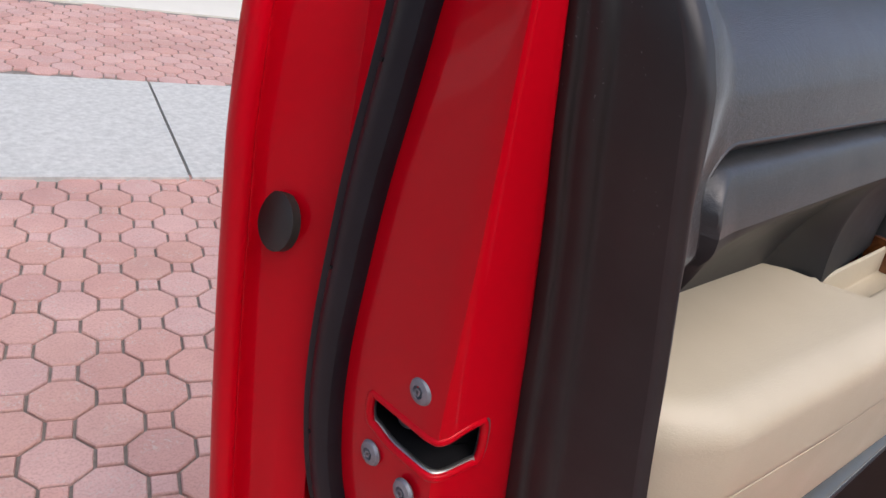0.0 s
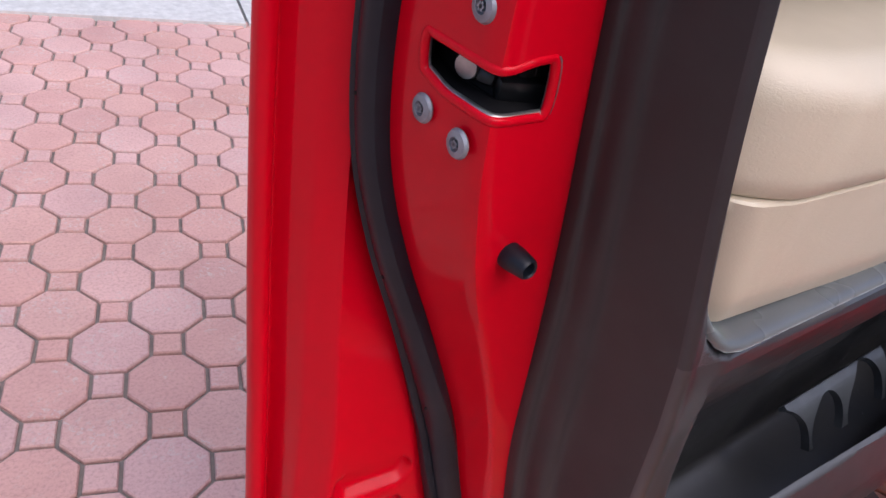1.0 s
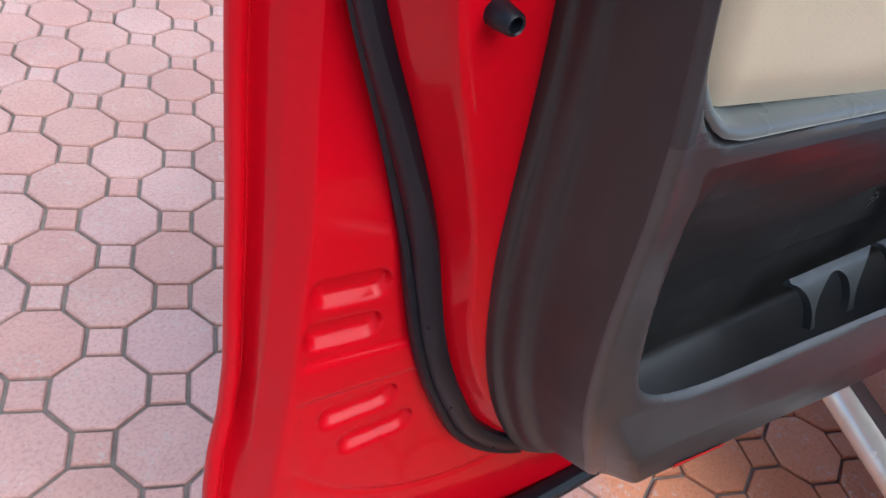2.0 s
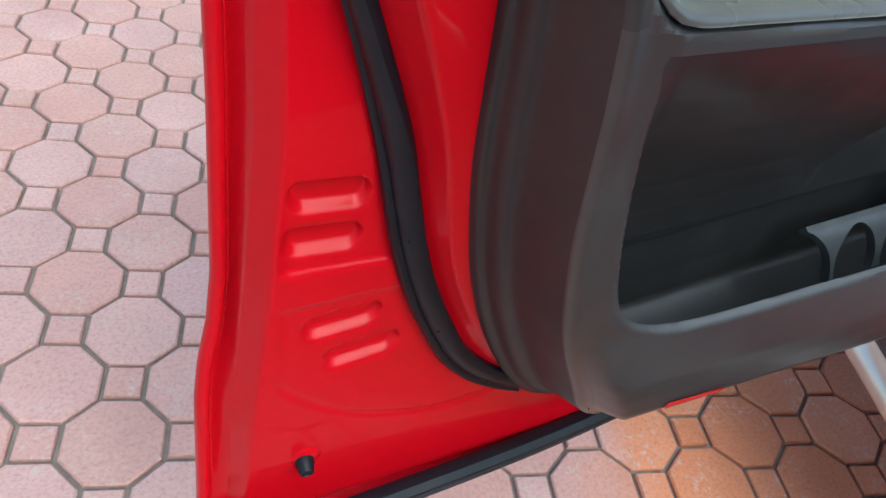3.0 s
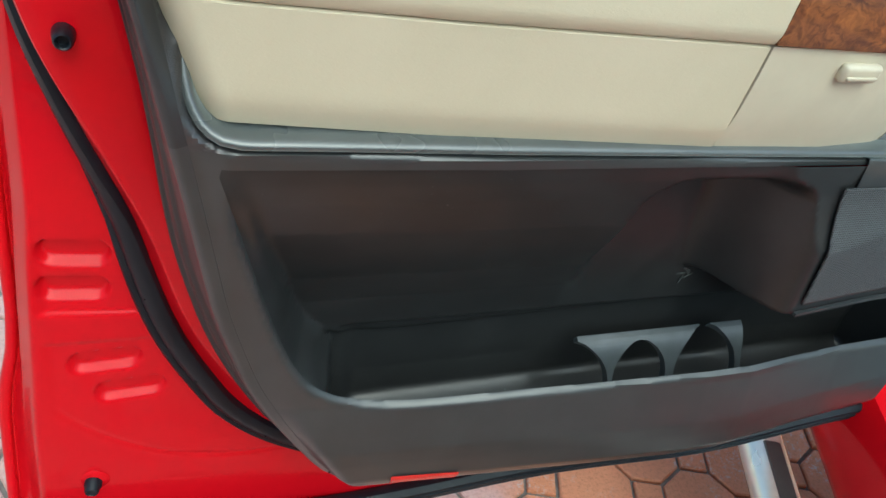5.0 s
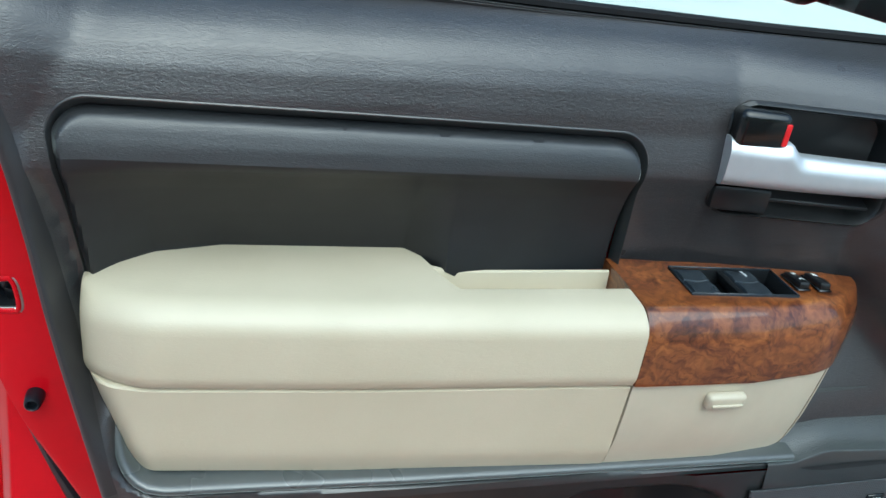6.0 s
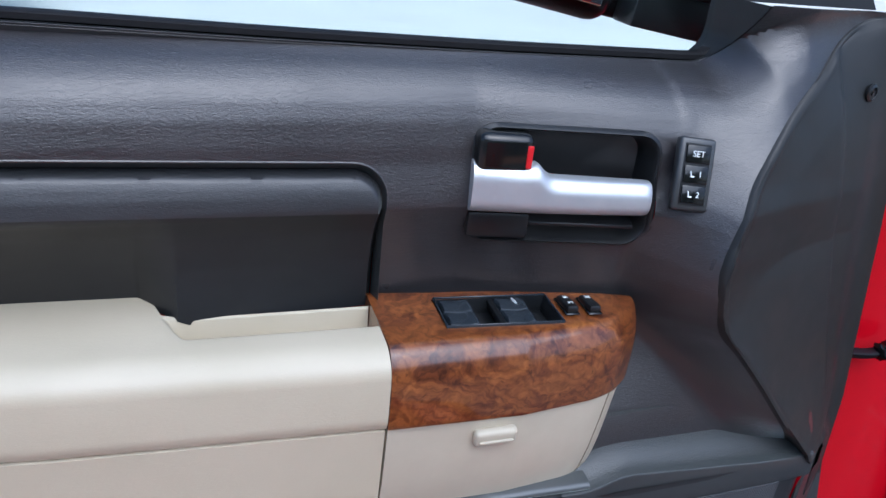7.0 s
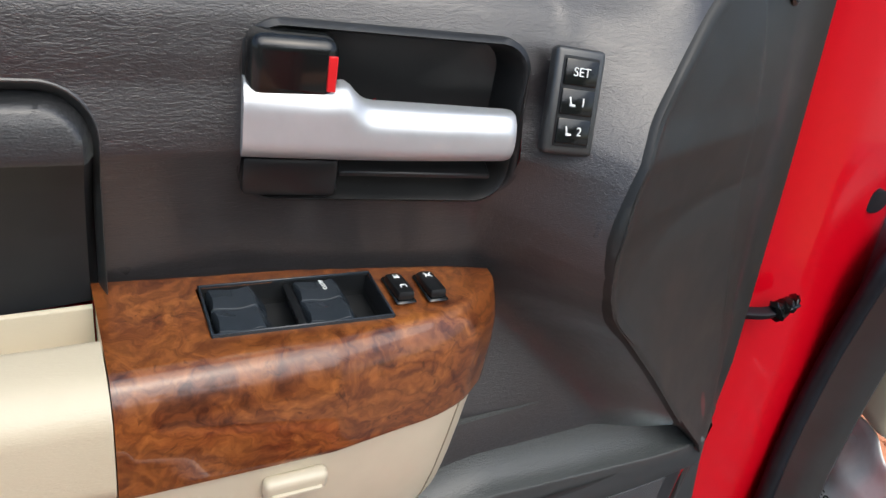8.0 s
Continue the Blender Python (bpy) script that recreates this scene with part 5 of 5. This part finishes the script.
for x in np.linspace(-0.0815, 0.0775, 46):
    u = (x + 0.0815) / 0.159
    top = 0.0135 + 0.016 * (1 - float(step(np.array(x), -0.032, -0.012))) * 0.55 - 0.002 * u
    if -0.034 < x < -0.020:
        top += 0.004 * math.sin(math.pi * (x + 0.034) / 0.014) * 0.6
    bot = -0.0205 + 0.002 * u
    fr = -0.0125 - 0.003 * math.sin(math.pi * u) - 0.002
    endr = min(1.0, math.sqrt(max(0.0, 1 - (max(0.0, u - 0.955) / 0.045) ** 2)) + 0.05)
    sec = fillet([(0.012, bot + 0.006), (-0.004, bot + 0.001), (fr + 0.006, bot + 0.001), (fr, bot + 0.008), (fr + 0.001, top - 0.009), (fr + 0.008, top), (0.004, top), (0.012, top - 0.005)], [0.003, 0.003, 0.005, 0.006, 0.004, 0.003], 3)
    mid_z = (top + bot) / 2
    rows.append([hm @ Vector((x, 0.004 + (y - 0.004) * endr, mid_z + (z - mid_z) * (0.6 + 0.4 * endr))) for y, z in resample(sec, 40)])
handle = part("inner_handle", *grid(rows, True, True), silver, car_door, "satin silver inner door handle")
knob = part("lock_knob", *rbox((0.047, 0.027, 0.034), 0.0075, 4, hm @ pose(-0.0570, 0.002, 0.0305)), gloss_black, car_door, "glossy black lock knob with a red mark")
part("red_mark", *rbox((0.0048, 0.0016, 0.019), 0.0005, 1, hm @ pose(-0.0375, -0.0115, 0.030)), red_mark, knob)
part("handle_base", *rbox((0.054, 0.020, 0.024), 0.004, 2, hm @ pose(-0.0535, 0.007, -0.034)), black_plastic, car_door)
part("handle_shelf", *rbox((0.095, 0.020, 0.004), 0.001, 1, hm @ pose(0.022, 0.012, -0.030, 20)), pocket_dark, car_door)

# seat memory buttons
mem_m = look((0.7430, -0.0435, 1.3460), (0.7430 - 0.16, -1.0415, 1.3460 + 0.33)) @ pose(0, 0, 0, 0, 0, 3.5)
memory = part("memory_buttons", *rbox((0.0325, 0.0615, 0.010), 0.003, 3, mem_m @ pose(0, 0, 0.000)), trim_low, car_door, "dark seat memory button block")
part("button_recess", *rbox((0.0235, 0.0515, 0.0012), 0.0004, 1, mem_m @ pose(0, 0.0, -0.0052)), black_plastic, memory)
for k, word in enumerate(("SET", "1", "2")):
    bm_ = mem_m @ pose(0, 0.0168 - 0.0168 * k, -0.0058)
    part("button", *rbox((0.0215, 0.0148, 0.003), 0.0008, 2, bm_), gloss_black, memory)
    wording("lettering", word, 0.0072, bm_ @ pose(0.0 if k == 0 else -0.0035, 0, -0.0017, 180, 0, 180) @ pose(0, 0, 0, 0, 0, 0), white_mark, memory)
    if k:
        part("seat_symbol", *join(rbox((0.0009, 0.0044, 0.0005), 0, 1, bm_ @ pose(0.0049, 0.0006, -0.0017, 0, 0, -14)), rbox((0.0036, 0.0013, 0.0005), 0, 1, bm_ @ pose(0.0034, -0.0019, -0.0017))), white_mark, memory)

# cable with tape at the hinge side
cab = smooth_line([(1.066, 0.006, 1.106), (1.080, -0.004, 1.110), (1.090, -0.009, 1.115), (1.102, -0.011, 1.120), (1.111, -0.0105, 1.121)], 0.003)
part("cable", *sweep(cab, [(0, -0.2, 1)] * len(cab), [((0.0056 + 0.0016 * math.sin(3 * a)) * math.cos(a), (0.0056 + 0.0016 * math.sin(3 * a)) * math.sin(a)) for a in np.linspace(0, 2 * math.pi, 13)[:-1]]), rubber, car_door, "taped black cable end")
wraps = random.Random(8)
for k in range(4):
    tv, tf = turned([(0.0060, -0.0035), (0.0098, -0.0012), (0.0082, 0.0006), (0.0102, 0.0022), (0.0064, 0.0042)], 11, look((1.089 + 0.007 * k, -0.0095, 1.1155 + 0.0018 * k), (2.0, -0.1 - 0.2 * k, 1.3 - 0.15 * k)))
    part("tape_wrap", [v + Vector((wraps.uniform(-1, 1), wraps.uniform(-1, 1), wraps.uniform(-1, 1))) * 0.0013 for v in tv], tf, gloss_black, car_door)

# window: reveal, rubber run, glass and frame
edge_line = [(x, 1.421 + float(win_rise(x))) for x in np.linspace(0.0, 0.78, 40)] + [(0.78 + 0.03 * math.sin(a), 1.4525 - 0.03 * math.cos(a)) for a in np.linspace(0.1, math.pi / 2, 10)] + [(0.81, z) for z in np.linspace(1.455, 1.481, 6)]
ew = np.array(edge_line)
ey = trim_depth(ew[:, 0], ew[:, 1])
part("window_reveal", *grid([[(x + (x > 0.78) * 0.003, y + 0.0005, z - (x <= 0.78) * 0.002), (x, y + 0.002, z), (x, y + 0.5 * (0.062 - y), z), (x, 0.062, z), (x, 0.075, z)] for (x, z), y in zip(edge_line, ey)]), trim_edge, car_door, "dark inner reveal of the window")
sill = [(x, 0.054, 1.4247 + float(win_rise(x))) for x in np.linspace(-0.05, 0.79, 20)]
win = smooth_line(sill + [(0.805, 0.054, 1.431), (0.815, 0.054, 1.446), (0.822, 0.056, 1.50), (0.80, 0.075, 1.65), (0.72, 0.10, 1.85)], 0.012)
part("window_run", *sweep(win, [(0, -1, 0)] * len(win), [(-0.0036, -0.010), (-0.0036, 0.002), (-0.0020, 0.004), (0.0022, 0.004), (0.0036, 0.002), (0.0036, -0.010)]), rubber_matt, car_door, "black rubber strip round the window")
part("glass", *rbox((0.90, 0.004, 0.45), 0, 1, pose(0.37, 0.085, 1.64, -6, 0, 0)), glass, car_door, "clear faintly green door glass").visible_shadow = False
part("window_post", *grid([[(x0, 0.05 + 0.15 * (z - 1.42), z), (x0 + 0.03, 0.045 + 0.15 * (z - 1.42), z), (x1, 0.06 + 0.1 * (z - 1.42), z), (x1, 0.12, z), (x0 + 0.02, 0.12, z)] for x0, x1, z in ((0.818, 1.0, 1.478), (0.822, 0.985, 1.50), (0.81, 0.95, 1.6), (0.73, 0.84, 1.86))], True), trim_edge, car_door, "dark front window post")

# outside mirror
mount_m = pose(0.836, 0.170, 1.428, 0, 8, -4)
mirror = part("mirror_mount", *rbox((0.116, 0.045, 0.040), 0.003, 2, mount_m @ pose(0, 0, 0.020)), black_plastic, car_door, "black mirror mount outside the window")
part("mount_cover", *rbox((0.114, 0.044, 0.206), 0.003, 2, mount_m @ pose(0.001, 0.001, 0.1415)), black_plastic, mirror)
part("mirror_arm", *rbox((0.080, 0.050, 0.20), 0.008, 3, pose(0.790, 0.232, 1.5365, 0, 8, -14)), black_plastic, mirror)
hm_ = pose(0.690, 0.225, 1.440, 0, 8, -25)
house = part("mirror_housing", *rbox((0.178, 0.10, 0.24), 0.024, 4, hm_ @ pose(0, 0.05, 0.12)), black_plastic, car_door, "black outside mirror housing")
part("mirror_glass", *rbox((0.116, 0.004, 0.09), 0.0018, 2, hm_ @ pose(0.018, -0.013, 0.066, -10)), mirror_mat, house, "silvered mirror glass")
part("spot_mirror", *rbox((0.042, 0.004, 0.05), 0.0018, 2, hm_ @ pose(-0.060, -0.006, 0.060, 8, 0, -14)), mirror_mat, house, "small round-cornered wide-angle mirror")

# ---------------------------------------------------------------- the truck's side beside the hinge
body = thing("truck_body", "red truck side with pale step bar and front wing", "truck", at=(0, 0, 0))
AX = Vector((0.395, 0.919, 0))
SIDE = Vector((0.919, -0.395, 0))


def along(s, d, z, origin=(1.0, 0.05)):
    p = Vector((origin[0], origin[1], 0)) + AX * s + SIDE * d
    return Vector((p.x, p.y, z))


def bar(points, profile):
    """A straight length of the body: profile of (inwards, height) pairs."""
    return grid([[along(s, d, z) for d, z in profile] for s in points], True, True)


def wall(name, s0, s1, d0, d1, z0, z1, material, label=""):
    """A flat piece of the cab between two lengths, depths and heights, with rounded edges."""
    m = Matrix.Translation(along((s0 + s1) / 2, (d0 + d1) / 2, (z0 + z1) / 2)) @ Matrix.Rotation(math.atan2(SIDE.y, SIDE.x), 4, "Z")
    return part(name, *rbox((abs(d1 - d0), abs(s1 - s0), z1 - z0), 0.012, 2, m), material, body, label)


# two cab walls out of view, added to block sky from the trim's reflections
wall("side_panel", -1.25, -3.0, 0.06, 0.16, 0.45, 1.30, red_paint, "red rear flank of the cab")
wall("cab_back", -2.3, -2.4, 0.16, 1.70, 0.57, 1.25, trim_low)
step_profile = [(0.05 + 0.042 * math.cos(a), 0.318 + 0.034 * math.sin(a)) for a in np.linspace(0, 2 * math.pi, 25)[:-1]]
part("running_board", *bar(np.linspace(-1.6, 0.1, 6), step_profile), cream_metal, body, "pale cream metal step bar")
part("step_pad", *bar(np.linspace(-1.5, 0.02, 6), [(0.035, 0.350), (0.036, 0.3545), (0.064, 0.3545), (0.065, 0.350)]), trim_low, body)
part("rocker", *bar(np.linspace(-1.6, 0.35, 8), [(0.13, 0.36), (0.105, 0.40), (0.10, 0.46), (0.13, 0.53), (0.20, 0.55), (0.42, 0.56), (0.42, 0.34), (0.2, 0.33)]), red_paint, body, "glossy red painted sill")
part("front_wing", *bar(np.linspace(0.25, 1.7, 10), [(0.09, 0.62), (0.035, 0.80), (0.04, 1.00), (0.07, 1.08), (0.13, 1.13), (0.22, 1.16), (0.80, 1.20), (0.80, 0.90), (0.60, 0.86), (0.12, 0.82)]), red_paint, body, "glossy red front wing beyond the hinge")
part("floor_pan", *bar(np.linspace(-1.6, 0.3, 4), [(0.2, 0.56), (0.2, 0.57), (1.5, 0.57), (1.5, 0.56)]), trim_low, body)
seal_line = smooth_line([(1.311, 0.034, 0.50), (1.302, 0.017, 0.583), (1.274, 0.006, 0.756), (1.26, 0.007, 0.871), (1.257, 0.007, 0.993), (1.253, 0.002, 1.066), (1.25, -0.005, 1.146), (1.294, 0.009, 1.184), (1.392, 0.044, 1.23), (1.495, 0.086, 1.273)], 0.02)
part("opening_seal", *sweep(seal_line, [(-0.8, -0.6, 0)] * len(seal_line), [(0.011 * math.cos(a), 0.009 * math.sin(a)) for a in np.linspace(0, 2 * math.pi, 13)[:-1]]), rubber, body, "black rubber seal round the door opening")
kick = [[Vector(p) + SIDE * d + AX * e for d, e in ((0.008, 0.0), (0.025, -0.012), (0.044, -0.021), (0.056, -0.023), (0.062, -0.018), (0.066, 0.0))] for p in seal_line]
part("kick_trim", *grid(kick), trim_low, body, "dark grey kick panel")
post = [[Vector(p) + SIDE * d + AX * e for d, e in ((0.02, 0.0), (0.03, 0.02), (0.08, 0.09), (0.10, 0.19), (0.06, 0.20), (0.05, 0.06))] for p in seal_line]
part("hinge_pillar", *grid(post, True), trim_low, body, "dark plastic cover of the hinge pillar")
part("dash_end", *rbox((0.14, 0.22, 0.20), 0.02, 3, pose(1.472, -0.029, 1.101, 0, 0, -23)), trim_low, body, "dark dashboard end")
part("carpet_cover", *rbox((0.10, 0.12, 0.09), 0.02, 3, pose(1.426, -0.017, 0.934, 0, 12, -23)), beige_hard, body, "crumpled beige lining")
bag_rows = []
for z in np.linspace(0.67, 0.89, 12):
    bag_rows.append([along(s, 0.285 + 0.012 * math.sin(40 * s + 30 * z) + 0.006 * math.sin(90 * z), z, (1.12, 0.095)) for s in np.linspace(-0.12, 0.08, 16)])
plastic_bag = tagged(part("plastic_bag", *grid(bag_rows), white_mark), "crumpled translucent white plastic bag with dark print", "plastic bag")
solid(plastic_bag, 0.003)
wording("lettering", "ECTIV", 0.022, Matrix.Translation(along(-0.03, 0.266, 0.772, (1.12, 0.095))) @ Matrix(((-AX.x, 0, -SIDE.x, 0), (-AX.y, 0, -SIDE.y, 0), (0, 1, 0, 0), (0, 0, 0, 1))), black_plastic, plastic_bag)

tyre_m = Matrix.Translation(along(0.85, 0.30, 0.385)) @ Matrix.Rotation(math.atan2(SIDE.y, SIDE.x), 4, "Z") @ Matrix.Rotation(radians(90), 4, "Y")
part("tyre", *turned([(0.22, -0.12), (0.34, -0.13), (0.38, -0.10), (0.386, 0.0), (0.38, 0.10), (0.34, 0.13), (0.22, 0.12)], 48, tyre_m), rubber, body, "black truck tyre")

# ---------------------------------------------------------------- ground
KERB = radians(-15.3)
KD, KN = Vector((math.cos(KERB), math.sin(KERB), 0)), Vector((-math.sin(KERB), math.cos(KERB), 0))


def slab(name, near, far, z, material, label, x0=-60, x1=60, thick=0.1):
    vs = []
    for zz in (z, z - thick):
        for a, b in ((x0, near), (x1, near), (x1, far), (x0, far)):
            p = KD * a + KN * b
            vs.append((p.x, p.y, zz))
    fs = [[0, 1, 2, 3], [7, 6, 5, 4], [0, 4, 5, 1], [1, 5, 6, 2], [2, 6, 7, 3], [3, 7, 4, 0]]
    return tagged(part(name, vs, fs, material, None, "", False), label, name, "", "structure")


tagged(part("ground", [(-2000, -2000, -0.012), (2000, -2000, -0.012), (2000, 2000, -0.012), (-2000, 2000, -0.012)], [[0, 1, 2, 3]], mortar, None, "", False), "sandy ground under and between the paving", "ground", "", "structure")
JOINT = 1.16
slab("kerb", 3.117, 4.60, 0.012, concrete, "wide pale concrete band with a dark joint", -60, JOINT - 0.75 + 0.0).name = "pavement"
slab("pavement", 3.117, 4.60, 0.012, concrete, "wide pale concrete band with a dark joint", JOINT - 0.735, 60)
slab("road", 6.75, 60.0, 0.004, road_mat, "pale sunlit concrete roadway", -200, 200)

E1, E2 = Vector((0.1551, 0.0722, 0)), Vector((0.0720, -0.1546, 0))
ORIGIN = Vector((0.257, 0.1915, 0))
PITCH = E1.length
SIDE_LEN = PITCH * (math.sqrt(2) - 1)


def paver_mesh(name, n, radius, turn):
    """A tile with chamfered edges."""
    vs, fs = [], []
    for r, z in ((radius, -0.012), (radius, -0.004), (radius - 0.0035, 0.0), (0.0, 0.0)):
        if r == 0:
            vs.append((0, 0, 0.0))
            continue
        for k in range(n):
            a = turn + 2 * math.pi * k / n
            vs.append((r * math.cos(a), r * math.sin(a), z))
    for lev in range(2):
        for k in range(n):
            fs.append([lev * n + k, lev * n + (k + 1) % n, (lev + 1) * n + (k + 1) % n, (lev + 1) * n + k])
    for k in range(n):
        fs.append([2 * n + k, 2 * n + (k + 1) % n, 3 * n])
    me = bpy.data.meshes.new(name)
    me.from_pydata(vs, [], fs)
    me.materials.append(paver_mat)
    return me, vs, fs


base = math.atan2(E1.y, E1.x)
gap = 0.0045
oct_r = (PITCH / 2 - gap) / math.cos(math.pi / 8)
sq_r = (SIDE_LEN / 2 - gap) * math.sqrt(2)
oct_me = paver_mesh("octagon_paver", 8, oct_r, base + math.pi / 8)
sq_me = paver_mesh("square_paver", 4, sq_r, base)
paving = thing("driveway_paving", "pinkish red clay driveway of octagon and square pavers", "paving", "", "structure")
rng = random.Random(4)
spots = []
for i in range(-90, 91):
    for j in range(-90, 91):
        for kind, off in ((1, 0.5), (0, 0.0)):
            p = ORIGIN + E1 * (i + off) + E2 * (j + off)
            d = p.dot(KN)
            if -4.0 < d < 3.117 + 0.06 or 4.60 + 0.08 < d < 6.75 - 0.08:
                if -5.0 < p.dot(KD) < 7.0 and (d < 3.2 or p.dot(KD) > -1.0):
                    near = (p - Vector((0.25, 0.75, 0))).length
                    spots.append((near, kind, p))
spots.sort(key=lambda s: s[0])
count = [0, 0]
rest_v, rest_f = [], []
for near, kind, p in spots:
    me, pv, pf = (sq_me, oct_me)[kind]
    z = rng.uniform(-0.0012, 0.0012)
    turn = rng.uniform(-0.010, 0.010)
    if count[kind] < 300:
        count[kind] += 1
        ob = new(("square_paver", "octagon_paver")[kind], me)
        ob.parent = paving
        ob.matrix_local = Matrix.Translation((p.x, p.y, z)) @ Matrix.Rotation(turn, 4, "Z")
    else:
        o = len(rest_v)
        rest_v += [(x + p.x, y + p.y, zz + z) for x, y, zz in pv]
        rest_f += [[k + o for k in f] for f in pf]
me = bpy.data.meshes.new("far_pavers")
me.from_pydata(rest_v, [], rest_f)
me.materials.append(paver_mat)
far = new("far_pavers", me)
far.parent = paving
tagged(far, "", "", "", "stuff")


# ---------------------------------------------------------------- trees and street behind, seen in the mirror
def tree(x, y, height, seed):
    r = random.Random(seed)
    base_ob = thing("tree", "leafy green street tree with a brown trunk", "tree", "street trees", "", (x, y, 0))
    pts = smooth_line([(0, 0, -0.05), (0.08, 0.03, height * 0.25), (-0.05, 0.06, height * 0.5), (0.04, 0.0, height * 0.8)], 0.3)
    rows_ = []
    for k, p in enumerate(pts):
        rad = 0.16 * (1 - 0.75 * k / len(pts))
        rows_.append([(p[0] + rad * math.cos(a), p[1] + rad * math.sin(a), p[2]) for a in np.linspace(0, 2 * math.pi, 11)[:-1]])
    pieces = [grid(rows_, True, True)]
    tips = []
    for k in range(9):
        z0 = height * r.uniform(0.3, 0.7)
        a = r.uniform(0, 6.28)
        ln = height * r.uniform(0.18, 0.34)
        tip = Vector((ln * math.cos(a), ln * math.sin(a), z0 + ln * r.uniform(0.3, 0.8)))
        tips.append(tip)
        start = Vector((0, 0, z0))
        limb = [start.lerp(tip, q) for q in (0, 0.35, 0.7, 1.0)]
        pieces.append(sweep(limb, [(0, 0.1, 1)] * 4, [(0.045 * math.cos(b), 0.045 * math.sin(b)) for b in np.linspace(0, 6.28, 7)[:-1]]))
    part("trunk", *join(*pieces), bark, base_ob)
    lv, lf = [], []
    for k in range(3600):
        c = r.choice(tips) + Vector((r.gauss(0, 1), r.gauss(0, 1), r.gauss(0, 0.8))) * height * 0.11
        m = Euler((r.uniform(0, 3), r.uniform(0, 3), r.uniform(0, 6))).to_matrix()
        s = r.uniform(0.05, 0.12)
        o = len(lv)
        lv += [c + m @ Vector(v) * s for v in ((-1, 0, 0), (0, -0.5, 0.12), (1, 0, 0), (0, 0.5, 0.12))]
        lf.append([o, o + 1, o + 2, o + 3])
    me_ = bpy.data.meshes.new("crown")
    me_.from_pydata(lv, [], lf)
    me_.materials.append(leaf_mat)
    cr = new("crown", me_)
    cr.parent = base_ob


for k, (tx, ty, th) in enumerate([(-2.5, -7.5, 5.5), (0.5, -9.0, 6.0), (3.2, -8.5, 5.2), (5.5, -10.0, 6.4), (-3.4, -7.0, 2.3), (-1.6, -6.6, 2.0), (-0.2, -7.4, 2.4), (-5.6, -7.6, 5.8), (1.0, -6.8, 2.6), (2.6, -7.0, 2.2), (-5.2, -6.8, 2.5)]):
    tree(tx, ty, th, 10 + k)


# ---------------------------------------------------------------- parked van across the road
def parked_van(x, y, turn):
    van = thing("parked_van", "cream yellow van parked across the pale road", "van", "", "", (x, y, 0))
    van.rotation_euler = (0, 0, radians(turn))
    side = [(-1.9, 0.35), (-1.95, 0.75), (-1.85, 1.15), (-1.55, 1.85), (-1.2, 1.98), (1.55, 2.0), (1.75, 1.9), (1.85, 0.9), (1.85, 0.35)]
    rows_ = []
    for yy, inset in ((-0.85, 0.10), (-0.82, 0.03), (-0.76, 0.0), (0.76, 0.0), (0.82, 0.03), (0.85, 0.10)):
        rows_.append([(px * (1 - inset * 0.4), yy * (1 - 0.10 * max(0.0, pz - 1.0)), pz - inset * 0.3 * (pz > 1.5)) for px, pz in side])
    part("body", *grid(rows_, True, True), cream_paint, van, "cream yellow paint")
    for sgn in (-1, 1):
        for x0, x1 in ((-1.45, -0.55), (-0.45, 0.45), (0.55, 1.45)):
            part("window", *rbox((x1 - x0, 0.02, 0.55), 0.02, 2, pose((x0 + x1) / 2, sgn * 0.79, 1.50, 5.5 * sgn)), gloss_black, van)
        for wx in (-1.2, 1.15):
            wheel = part("wheel", *turned([(0.16, -0.10), (0.29, -0.11), (0.32, -0.08), (0.325, 0.0), (0.32, 0.08), (0.29, 0.11), (0.16, 0.10)], 32, pose(wx, sgn * 0.76, 0.325, 90)), rubber, van)
            part("hub_cap", *turned([(0.17, -0.02), (0.16, 0.02), (0.05, 0.04), (0.0, 0.045)], 24, pose(wx, sgn * 0.84, 0.325, -90 * sgn)), zinc, wheel)
        part("headlight", *rbox((0.04, 0.26, 0.16), 0.015, 2, pose(-1.93, sgn * 0.58, 0.85)), white_mark, van)
    part("windscreen", *rbox((0.03, 1.30, 0.62), 0.02, 2, pose(-1.70, 0, 1.50, 0, 23)), gloss_black, van)
    part("bumper", *rbox((0.16, 1.66, 0.20), 0.05, 3, pose(-1.93, 0, 0.45)), cream_paint, van)


parked_van(-3.15, 8.45, 165)
